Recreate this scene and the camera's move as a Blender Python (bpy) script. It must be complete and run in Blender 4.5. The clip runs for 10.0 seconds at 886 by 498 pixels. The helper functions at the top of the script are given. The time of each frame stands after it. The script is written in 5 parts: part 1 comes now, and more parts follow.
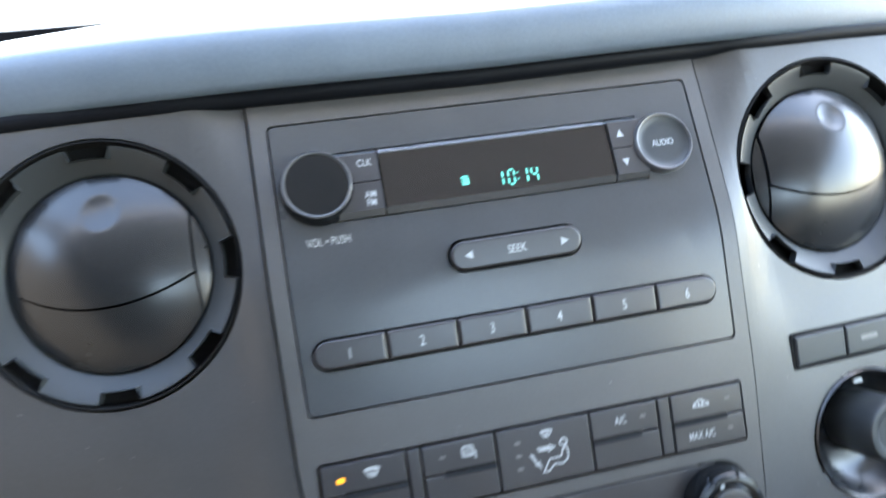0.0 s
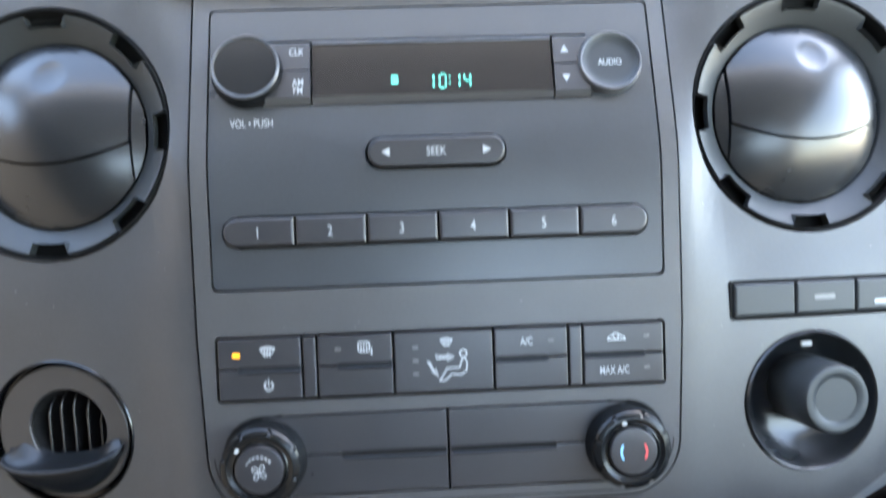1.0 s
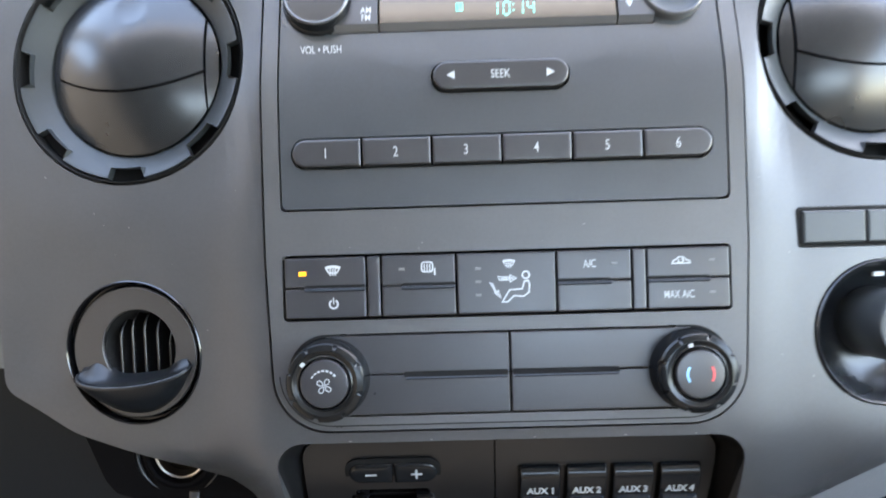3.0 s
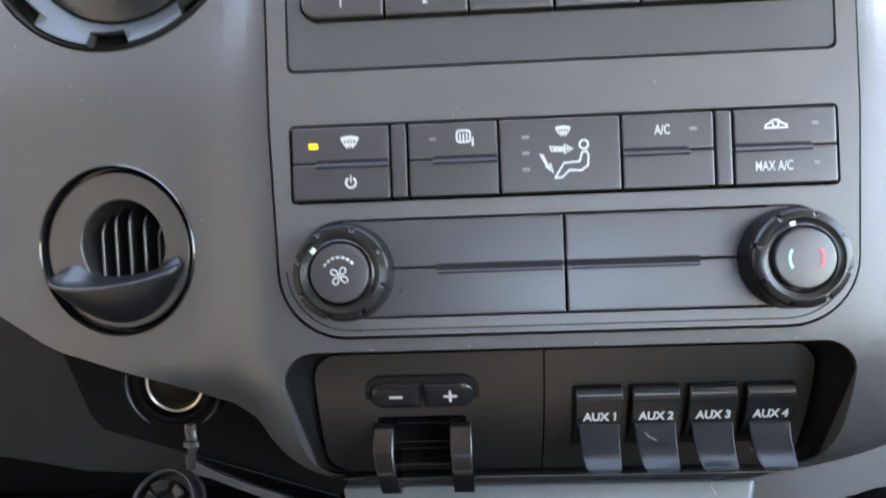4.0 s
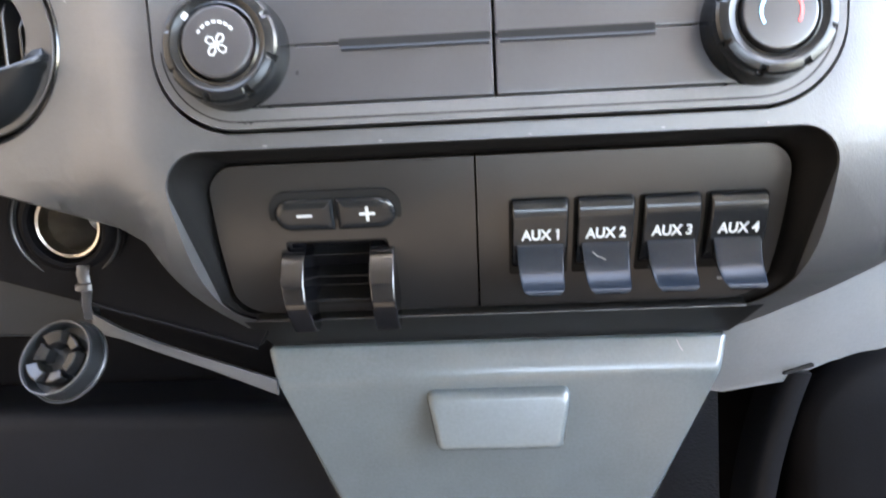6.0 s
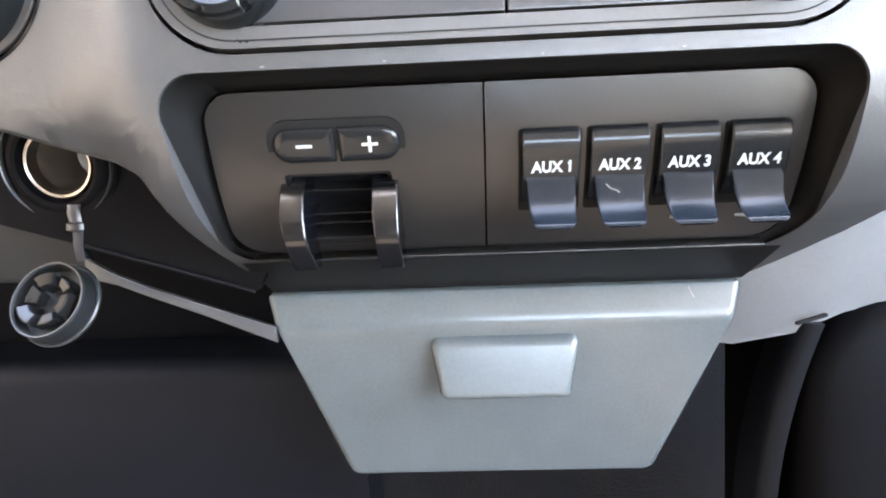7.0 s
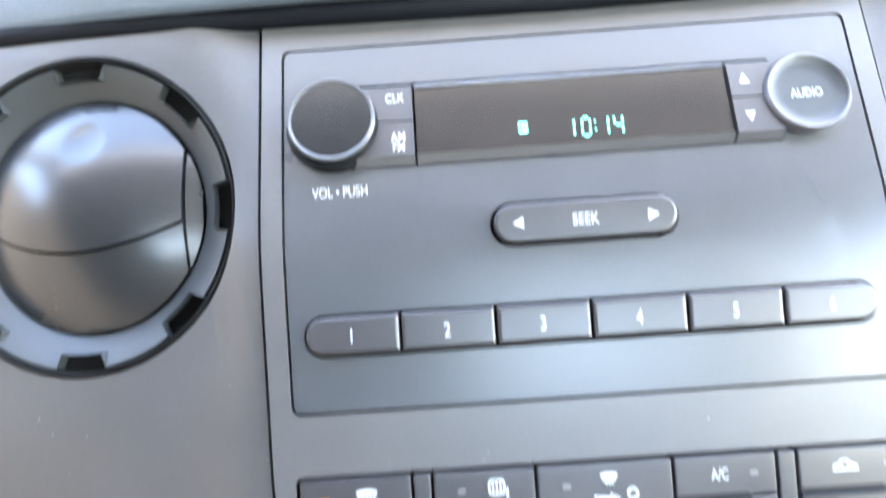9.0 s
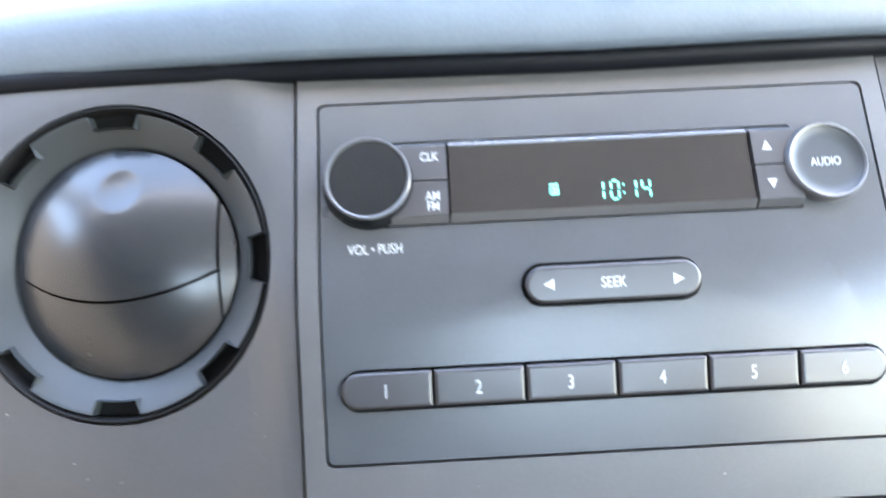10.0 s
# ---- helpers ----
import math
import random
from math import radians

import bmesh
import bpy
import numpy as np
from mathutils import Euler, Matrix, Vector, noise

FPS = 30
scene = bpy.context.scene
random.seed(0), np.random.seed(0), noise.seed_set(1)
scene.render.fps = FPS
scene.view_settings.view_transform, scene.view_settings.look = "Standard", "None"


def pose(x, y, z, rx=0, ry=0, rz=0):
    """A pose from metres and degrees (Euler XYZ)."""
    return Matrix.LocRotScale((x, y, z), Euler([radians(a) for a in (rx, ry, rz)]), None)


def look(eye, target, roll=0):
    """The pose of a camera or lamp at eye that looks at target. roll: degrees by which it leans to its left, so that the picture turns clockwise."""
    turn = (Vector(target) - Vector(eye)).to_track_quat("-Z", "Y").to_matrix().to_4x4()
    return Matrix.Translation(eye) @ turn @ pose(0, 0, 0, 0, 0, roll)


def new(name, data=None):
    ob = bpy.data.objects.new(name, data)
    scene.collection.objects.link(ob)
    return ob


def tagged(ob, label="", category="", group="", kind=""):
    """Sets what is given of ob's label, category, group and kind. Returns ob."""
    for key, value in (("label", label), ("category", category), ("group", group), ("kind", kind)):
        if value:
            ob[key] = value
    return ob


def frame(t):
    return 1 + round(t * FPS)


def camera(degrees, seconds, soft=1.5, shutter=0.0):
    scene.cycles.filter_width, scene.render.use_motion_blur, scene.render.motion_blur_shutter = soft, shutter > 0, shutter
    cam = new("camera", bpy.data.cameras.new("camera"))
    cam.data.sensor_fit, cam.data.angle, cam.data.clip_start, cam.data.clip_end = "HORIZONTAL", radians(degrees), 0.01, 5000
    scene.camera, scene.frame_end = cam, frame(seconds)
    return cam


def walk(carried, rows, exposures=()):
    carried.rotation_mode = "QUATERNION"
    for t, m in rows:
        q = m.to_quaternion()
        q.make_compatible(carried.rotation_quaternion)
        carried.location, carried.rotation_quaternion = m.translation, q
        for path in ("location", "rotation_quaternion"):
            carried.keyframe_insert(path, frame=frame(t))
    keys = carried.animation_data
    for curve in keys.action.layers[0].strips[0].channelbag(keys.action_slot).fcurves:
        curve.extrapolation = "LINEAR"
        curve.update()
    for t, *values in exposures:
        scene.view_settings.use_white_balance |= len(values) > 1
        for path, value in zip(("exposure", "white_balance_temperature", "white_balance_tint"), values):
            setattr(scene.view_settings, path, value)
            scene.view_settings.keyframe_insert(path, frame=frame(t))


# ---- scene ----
import functools
cam = camera(70.0, 10.0, soft=1.8, shutter=0.65)
# The centre stack leans back by 22 degrees; PANEL takes its own axes (x along it, y into it, z up it) to the cab.
PANEL = pose(0, 0, 0.62, -22, 0, 0)
PATH = [
    (0, (-0.08890, -0.31046, 0.10748), (0.2409, 1.6606, 0.0287), -8.39),
    (0.3, (-0.06297, -0.29748, 0.10185), (0.1559, 1.6905, 0.1119), -6.05),
    (0.5, (-0.06112, -0.30740, 0.09765), (0.0230, 1.6900, 0.0387), -4.14),
    (0.7, (-0.03830, -0.31570, 0.08407), (0.0114, 1.6790, -0.0524), -3.10),
    (1, (-0.00988, -0.31916, 0.05366), (0.0621, 1.6780, -0.0254), -2.10),
    (1.5, (-0.01424, -0.33281, 0.02148), (0.0139, 1.6655, -0.0567), -1.99),
    (2, (-0.01438, -0.35647, 0.02375), (-0.0225, 1.6432, -0.0104), -1.54),
    (2.2, (-0.01626, -0.35974, 0.01882), (-0.0315, 1.6401, -0.0044), -1.27),
    (3.3, (-0.02815, -0.30313, -0.01295), (-0.0854, 1.6959, 0.0099), -2.25),
    (3.5, (-0.02437, -0.29056, -0.02821), (-0.1148, 1.7069, 0.0179), -2.83),
    (3.8, (-0.03403, -0.27508, -0.04469), (-0.1269, 1.7227, -0.0290), -2.87),
    (4, (-0.03846, -0.26730, -0.05588), (-0.1266, 1.7307, -0.0361), -1.93),
    (4.4, (-0.03250, -0.25474, -0.06909), (-0.1054, 1.7438, -0.0461), -1.82),
    (4.5, (-0.03614, -0.25221, -0.07531), (-0.0922, 1.7463, -0.0208), -1.64),
    (4.7, (-0.03748, -0.25121, -0.08205), (-0.0883, 1.7466, -0.0030), -1.82),
    (5, (-0.03413, -0.24749, -0.08469), (-0.1177, 1.7506, -0.0628), -1.63),
    (5.2, (-0.02349, -0.24063, -0.08986), (-0.1340, 1.7554, -0.1504), -2.02),
    (5.5, (-0.02022, -0.23718, -0.10005), (-0.1045, 1.7604, -0.1520), -2.22),
    (5.9, (-0.01182, -0.22709, -0.11789), (-0.1022, 1.7680, -0.2242), -2.28),
    (6, (-0.00965, -0.22504, -0.12177), (-0.1007, 1.7698, -0.2324), -2.37),
    (6.1, (-0.00867, -0.22363, -0.12457), (-0.1010, 1.7704, -0.2491), -2.44),
    (6.2, (-0.00909, -0.22119, -0.12513), (-0.0968, 1.7683, -0.3101), -2.29),
    (7.3, (-0.01896, -0.21517, -0.14204), (-0.1116, 1.7756, -0.3103), -2.23),
    (7.4, (-0.02112, -0.21911, -0.13280), (-0.0851, 1.7775, -0.2291), -2.40),
    (7.5, (-0.01864, -0.22170, -0.12010), (-0.1121, 1.7737, -0.2177), -2.15),
    (7.8, (-0.01609, -0.22717, -0.09636), (-0.0573, 1.7720, -0.0583), -1.79),
    (8, (-0.02190, -0.23440, -0.06765), (-0.0348, 1.7653, -0.0348), -2.25),
    (8.2, (-0.02715, -0.23787, -0.02959), (-0.0352, 1.7621, -0.0225), -3.34),
    (8.5, (-0.04422, -0.24056, 0.02221), (-0.0350, 1.7594, 0.0267), -3.67),
    (8.7, (-0.05222, -0.24206, 0.04721), (-0.0297, 1.7576, 0.0759), -3.74),
    (9, (-0.05208, -0.23878, 0.07464), (-0.0663, 1.7601, 0.1414), -3.93),
    (9.2, (-0.05559, -0.23440, 0.08996), (-0.0509, 1.7643, 0.1632), -3.92),
    (9.4, (-0.05400, -0.23526, 0.09313), (-0.0567, 1.7626, 0.1848), -3.83),
    (9.5, (-0.05356, -0.23441, 0.09076), (-0.0545, 1.7639, 0.1728), -3.74),
    (9.6, (-0.05315, -0.23352, 0.08793), (-0.0494, 1.7653, 0.1574), -3.66),
    (10, (-0.07013, -0.24631, 0.10484), (-0.0301, 1.7533, 0.1140), -2.87),
]
EXPOSURES = [(0, 4.88, 7500, 11), (0.5, 4.91, 7500, 11), (2, 5.42, 7850, 13), (3.5, 5.25, 8250, 14), (4.5, 5.8, 8700, 16), (6, 6.48, 8950, 17), (7.5, 6.9, 9050, 18), (8, 6.66, 8750, 17), (9, 6.16, 7800, 14), (10, 5.85, 7700, 14)]
walk(cam, [(t, PANEL @ look(eye, target, roll)) for t, eye, target, roll in PATH], EXPOSURES)

# ---- light ----
SUN_EL, SUN_AZ = radians(36), radians(40)   # azimuth from straight ahead towards the passenger's side
world = bpy.data.worlds.new("sky")
scene.world = world
world.use_nodes = True
wn = world.node_tree.nodes
sky = wn.new("ShaderNodeTexSky")
sky.sky_type = "NISHITA"
sky.sun_disc = False
sky.sun_elevation, sky.sun_rotation = SUN_EL, SUN_AZ
wn["Background"].inputs["Strength"].default_value = 0.15
world.node_tree.links.new(sky.outputs[0], wn["Background"].inputs["Color"])
sun = new("sun", bpy.data.lights.new("sun", "SUN"))
sun.data.energy, sun.data.angle, sun.data.color = 4.0, radians(0.5), (1.0, 0.95, 0.88)
toward = Vector((math.sin(SUN_AZ) * math.cos(SUN_EL), math.cos(SUN_AZ) * math.cos(SUN_EL), math.sin(SUN_EL)))
sun.matrix_world = look(toward * 5, (0, 0, 0))

# ---- materials ----
def material(name, colour, rough=0.5, metal=0.0, grain=0.0, grain_size=0.0005, vary=0.12, patch=0.03, glow=0.0, coat=0.0, spec=0.5, smudge=0.04):
    """A principled surface with mottled colour and gloss at two scales and a fine raised grain. Sizes in metres."""
    m = bpy.data.materials.new(name)
    m.use_nodes = True
    n, l = m.node_tree.nodes, m.node_tree.links
    b = n["Principled BSDF"]
    b.inputs["Metallic"].default_value = metal
    b.inputs["Coat Weight"].default_value = coat
    b.inputs["Specular IOR Level"].default_value = spec
    co = n.new("ShaderNodeTexCoord")
    big = n.new("ShaderNodeTexNoise")
    big.inputs["Scale"].default_value, big.inputs["Detail"].default_value = 1 / patch, 4
    small = n.new("ShaderNodeTexNoise")
    small.inputs["Scale"].default_value, small.inputs["Detail"].default_value = 1 / (patch * 0.06), 3
    l.new(co.outputs["Object"], big.inputs["Vector"])
    l.new(co.outputs["Object"], small.inputs["Vector"])
    add = n.new("ShaderNodeMath")
    add.operation = "ADD"
    l.new(big.outputs["Fac"], add.inputs[0])
    l.new(small.outputs["Fac"], add.inputs[1])
    ramp = n.new("ShaderNodeMapRange")
    ramp.inputs["From Min"].default_value, ramp.inputs["From Max"].default_value = 0.6, 1.4
    ramp.inputs["To Min"].default_value, ramp.inputs["To Max"].default_value = 1 - vary, 1 + vary
    l.new(add.outputs[0], ramp.inputs["Value"])
    tint = n.new("ShaderNodeVectorMath")
    tint.operation = "SCALE"
    tint.inputs[0].default_value = colour
    l.new(ramp.outputs[0], tint.inputs["Scale"])
    l.new(tint.outputs[0], b.inputs["Base Color"])
    gloss = n.new("ShaderNodeMapRange")
    gloss.inputs["To Min"].default_value, gloss.inputs["To Max"].default_value = rough * (1 - smudge), min(1.0, rough * (1 + smudge))
    l.new(big.outputs["Fac"], gloss.inputs["Value"])
    l.new(gloss.outputs[0], b.inputs["Roughness"])
    if grain:
        tex = n.new("ShaderNodeTexVoronoi")
        tex.inputs["Scale"].default_value = 1 / grain_size
        l.new(co.outputs["Object"], tex.inputs["Vector"])
        bump = n.new("ShaderNodeBump")
        bump.inputs["Strength"].default_value = grain
        bump.inputs["Distance"].default_value = grain_size * 0.4
        l.new(tex.outputs["Distance"], bump.inputs["Height"])
        l.new(bump.outputs[0], b.inputs["Normal"])
    if glow:
        b.inputs["Emission Color"].default_value = (*colour, 1)
        b.inputs["Emission Strength"].default_value = glow
    return m


FASCIA = material("charcoal_grained_plastic", (0.037, 0.038, 0.0395), 0.37, grain=0.16, grain_size=0.0006)
BEZEL = material("charcoal_satin_plastic", (0.046, 0.046, 0.0465), 0.36, grain=0.10, grain_size=0.0005)
RADIO = material("blue_black_satin_plastic", (0.030, 0.0335, 0.037), 0.29, smudge=0.12, grain=0.05, grain_size=0.0005)
BUTTON = material("black_button_plastic", (0.023, 0.023, 0.025), 0.31, smudge=0.28, vary=0.08, patch=0.03)
LEDGE = material("slate_ledge_plastic", (0.008, 0.010, 0.012), 0.36, vary=0.08, spec=0.16)
DISC = material("dark_charcoal_disc_plastic", (0.026, 0.025, 0.025), 0.38, grain=0.08, grain_size=0.0006)
VENT = material("black_vent_plastic", (0.009, 0.0105, 0.012), 0.27, vary=0.10)
RING = material("slate_ring_plastic", (0.021, 0.0245, 0.0260), 0.42, vary=0.10, spec=0.30)
GRIP = material("black_grip_plastic", (0.0042, 0.0050, 0.0056), 0.24, vary=0.10, spec=0.28)
KNOB = material("black_rubbery_knob_plastic", (0.006, 0.007, 0.008), 0.20, vary=0.10, spec=0.28)
LEVER = material("black_glossy_lever_plastic", (0.005, 0.008, 0.012), 0.20, vary=0.10, spec=0.19)
SCOOP = material("black_scoop_plastic", (0.005, 0.006, 0.007), 0.32, vary=0.10, spec=0.32)
ARM = material("black_satin_lever_plastic", (0.003, 0.003, 0.0035), 0.17, vary=0.10, spec=0.55)
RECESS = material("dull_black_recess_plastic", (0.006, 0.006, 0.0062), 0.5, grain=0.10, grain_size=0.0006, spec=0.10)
GAP = material("shadow_black_plastic", (0.006, 0.006, 0.006), 0.8, spec=0.15)
BOARD = material("smoked_display_glass", (0.012, 0.0105, 0.0105), 0.13, vary=0.05)
# Pale half-metal colour stands in for sky reflected in a clear plastic chamfer.
LIP = material("sky_bright_lens_edge", (0.34, 0.34, 0.36), 0.24, vary=0.05, metal=0.6)
PRINT = material("white_print", (0.31, 0.33, 0.335), 0.5, vary=0.05)
GREY_PRINT = material("grey_indicator_lens", (0.10, 0.10, 0.098), 0.4, vary=0.05)
RED_PRINT = material("red_print", (0.62, 0.06, 0.06), 0.5, vary=0.05)
BLUE_PRINT = material("blue_print", (0.20, 0.50, 0.72), 0.5, vary=0.05)
AMBER = material("amber_lamp", (0.85, 0.31, 0.015), 0.4, glow=0.05, vary=0.02)
CYAN = material("cyan_display_segments", (0.09, 0.64, 0.50), 0.4, glow=0.026, vary=0.02)
PAD = material("slate_dash_pad_vinyl", (0.085, 0.112, 0.142), 0.50, grain=0.05, grain_size=0.0016, spec=0.45)
TRAY = material("pewter_grey_plastic", (0.066, 0.081, 0.085), 0.26, spec=0.6, grain=0.05, grain_size=0.0007)
TRIM = material("light_grey_lower_trim", (0.125, 0.13, 0.132), 0.5, grain=0.2, grain_size=0.0008)
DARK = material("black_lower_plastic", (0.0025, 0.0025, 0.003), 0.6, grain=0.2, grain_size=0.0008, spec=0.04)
KNEE = material("dark_knee_and_pad_shade", (0.004, 0.005, 0.007), 0.50, grain=0.15, grain_size=0.0008, spec=0.09)
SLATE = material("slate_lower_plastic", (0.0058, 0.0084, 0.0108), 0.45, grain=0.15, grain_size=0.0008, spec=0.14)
WORN = material("worn_black_rubber_edge", (0.022, 0.024, 0.026), 0.36, vary=0.3, patch=0.01, spec=0.4)
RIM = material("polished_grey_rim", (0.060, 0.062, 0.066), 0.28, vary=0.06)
DUST = material("pale_dust", (0.17, 0.168, 0.16), 0.9)
PLATEBLACK = material("black_grained_plate", (0.0055, 0.0055, 0.0057), 0.31, spec=0.50, grain=0.10, grain_size=0.0006)
RAIL = material("dull_grey_rail", (0.040, 0.045, 0.050), 0.40)
RUBBER = material("black_cap_rubber", (0.009, 0.010, 0.011), 0.42, vary=0.15, spec=0.3)
PRONG = material("scuffed_black_prong_plastic", (0.007, 0.0072, 0.0076), 0.26, vary=0.3, patch=0.006, spec=0.3)
STEEL = material("nickel_socket_shell", (0.38, 0.35, 0.31), 0.30, metal=1.0)
BRASS = material("brown_socket_lining", (0.11, 0.085, 0.065), 0.45, metal=0.6, vary=0.3, patch=0.01)
CARPET = material("dark_floor_carpet", (0.009, 0.0095, 0.011), 0.95, grain=0.6, grain_size=0.004)
CLOTH = material("dark_grey_cab_lining", (0.035, 0.035, 0.035), 0.85, patch=0.2)
# Unseen; kept pale to bounce light onto the dash.
DOOR = material("pale_grey_door_bounce_lining", (0.44, 0.45, 0.45), 0.8, patch=0.2)
REAR = material("dark_grey_rear_lining", (0.025, 0.0255, 0.026), 0.9, patch=0.2)
HEADLINER = material("pale_headliner_cloth", (0.40, 0.40, 0.395), 0.95, patch=0.2)
GROUND = material("gravel_ground", (0.21, 0.215, 0.21), 0.95, patch=2.0, vary=0.25)


# ---- builders ----
def finish(bm, name, mat, angle=32):
    bmesh.ops.recalc_face_normals(bm, faces=bm.faces[:])
    me = bpy.data.meshes.new(name)
    bm.to_mesh(me)
    bm.free()
    me.materials.append(mat)
    me.shade_smooth()
    me.set_sharp_from_angle(angle=radians(angle))
    return me


def part(name, bm, mat, parent, label="", at=None, angle=32, bevel=0.0, weighted=True):
    ob = new(name, finish(bm, name, mat, angle))
    ob.parent = parent
    if at is not None:
        ob.matrix_local = at
    if label:
        tagged(ob, label)
    if bevel:
        mod = ob.modifiers.new("soft_edge", "BEVEL")
        mod.width, mod.segments, mod.limit_method, mod.angle_limit = bevel, 2, "ANGLE", radians(50)
    if weighted:
        ob.modifiers.new("even_shading", "WEIGHTED_NORMAL").keep_sharp = True
    return ob


def thing(name, m, label, category, group="", kind=""):
    ob = new(name)
    ob.matrix_world = m
    ob.empty_display_size = 0.02
    return tagged(ob, label, category, group, kind)


def on_panel(x, y, z, rx=0, ry=0, rz=0):
    return PANEL @ pose(x, y, z, rx, ry, rz)


def rounded(corners, radii, n=6):
    """A closed outline (x, z) with rounded corners; corners run counter-clockwise."""
    pts, k = [], len(corners)
    if not isinstance(radii, (tuple, list)):
        radii = [radii] * k
    for i in range(k):
        c = Vector(corners[i])
        a, b = (Vector(corners[i - 1]) - c), (Vector(corners[(i + 1) % k]) - c)
        half = a.angle(b) / 2
        r = max(radii[i], 1e-5)
        d = min(r / math.tan(half), 0.49 * a.length, 0.49 * b.length)
        r = d * math.tan(half)
        centre = c + (a.normalized() + b.normalized()).normalized() * (r / math.sin(half))
        p0, p1 = c + a.normalized() * d, c + b.normalized() * d
        t0 = math.atan2(*(p0 - centre).yx)
        t1 = math.atan2(*(p1 - centre).yx)
        while t1 - t0 > math.pi:
            t1 -= 2 * math.pi
        while t1 - t0 < -math.pi:
            t1 += 2 * math.pi
        for j in range(n + 1):
            t = t0 + (t1 - t0) * j / n
            pts.append((centre.x + r * math.cos(t), centre.y + r * math.sin(t)))
    return pts


def box2(x0, x1, z0, z1, r=0.0, n=4):
    return rounded([(x0, z0), (x1, z0), (x1, z1), (x0, z1)], r, n)


def circle2(cx, cz, r, n=48):
    return [(cx + r * math.cos(2 * math.pi * i / n), cz + r * math.sin(2 * math.pi * i / n)) for i in range(n)]


def loft(bm, rings, cap_first=False, cap_last=True):
    """Joins rings of equally many (x, y, z) points."""
    rows = [[bm.verts.new(p) for p in ring] for ring in rings]
    k = len(rows[0])
    for a, b in zip(rows, rows[1:]):
        for i in range(k):
            bm.faces.new((a[i], a[(i + 1) % k], b[(i + 1) % k], b[i]))
    if cap_first:
        bm.faces.new(rows[0])
    if cap_last:
        bm.faces.new(rows[-1])
    return rows


def slab(bm, x0, x1, z0, z1, radii, steps, n=4):
    """A block with a rounded outline; steps are (inset, y) from its back to its front."""
    if not isinstance(radii, (tuple, list)):
        radii = [radii] * 4
    rings = []
    for o, y in steps:
        out = rounded([(x0 + o, z0 + o), (x1 - o, z0 + o), (x1 - o, z1 - o), (x0 + o, z1 - o)], [max(r - o, 0.0001) for r in radii], n)
        rings.append([(x, y, z) for x, z in out])
    loft(bm, rings, True, True)
    return bm


def lathe(bm, profile, n=64, cx=0.0, cz=0.0, cap=True, shape=None):
    """Turns (r, y) pairs about the y axis; shape(angle, r, y) may change them."""
    rings = []
    for r, y in profile:
        ring = []
        for i in range(n):
            t = 2 * math.pi * i / n
            rr, yy = shape(t, r, y) if shape else (r, y)
            ring.append((cx + rr * math.cos(t), yy, cz + rr * math.sin(t)))
        rings.append(ring)
    loft(bm, rings, False, cap)
    return bm


def bar(bm, x0, x1, profile):
    """A profile of (y, z) pairs drawn out along x."""
    a = [bm.verts.new((x0, y, z)) for y, z in profile]
    b = [bm.verts.new((x1, y, z)) for y, z in profile]
    k = len(a)
    for i in range(k):
        bm.faces.new((a[i], a[(i + 1) % k], b[(i + 1) % k], b[i]))
    bm.faces.new(a)
    bm.faces.new(b)
    return bm


def holed(bm, outer, holes, y0, y1, bend=None, step=0.0):
    """A plate with openings, from its front y0 to its back y1; bend(x, z) sets it back, step cuts it finely enough to bend."""
    edges = []
    for loop in [outer, *holes]:
        vs = [bm.verts.new((x, y0, z)) for x, z in loop]
        edges += [bm.edges.new((vs[i], vs[(i + 1) % len(vs)])) for i in range(len(vs))]
    bmesh.ops.triangle_fill(bm, edges=edges, use_beauty=True)
    if step:
        for axis, lo, hi in ((0, min(p[0] for p in outer), max(p[0] for p in outer)), (2, min(p[1] for p in outer), max(p[1] for p in outer))):
            for i in range(1, int((hi - lo) / step)):
                at, no = [0, 0, 0], [0, 0, 0]
                at[axis], no[axis] = lo + i * step, 1
                bmesh.ops.bisect_plane(bm, geom=bm.verts[:] + bm.edges[:] + bm.faces[:], plane_co=at, plane_no=no, dist=1e-6)
    done = bmesh.ops.extrude_face_region(bm, geom=bm.faces[:])
    for v in done["geom"]:
        if isinstance(v, bmesh.types.BMVert):
            v.co.y = y1
    if bend:
        for v in bm.verts:
            v.co.y += bend(v.co.x, v.co.z)
    return bm


def stroke(bm, pts, width, y, closed=False, depth=0.00025):
    """A raised printed line through (x, z) points."""
    k, left, right = len(pts), [], []
    for i in range(k):
        p = Vector(pts[i])
        before = Vector(pts[i - 1]) if (i or closed) else None
        after = Vector(pts[(i + 1) % k]) if (i < k - 1 or closed) else None
        d1 = (p - before).normalized() if before is not None else None
        d2 = (after - p).normalized() if after is not None else None
        d1, d2 = d1 or d2, d2 or d1
        t = d1 + d2
        t = t.normalized() if t.length > 0.2 else d2
        nrm = Vector((-t.y, t.x))
        w = width / 2 / max(0.5, abs(nrm.dot(Vector((-d2.y, d2.x)))))
        left.append(p + nrm * w)
        right.append(p - nrm * w)
    rows = []
    for a, b in zip(left, right):
        rows.append([bm.verts.new((q.x, yy, q.y)) for q, yy in ((a, y), (a, y - depth), (b, y - depth), (b, y))])
    m = k if closed else k - 1
    for i in range(m):
        r0, r1 = rows[i], rows[(i + 1) % k]
        for j in range(4):
            bm.faces.new((r0[j], r0[(j + 1) % 4], r1[(j + 1) % 4], r1[j]))
    if not closed:
        bm.faces.new(rows[0])
        bm.faces.new(rows[-1])
    return bm


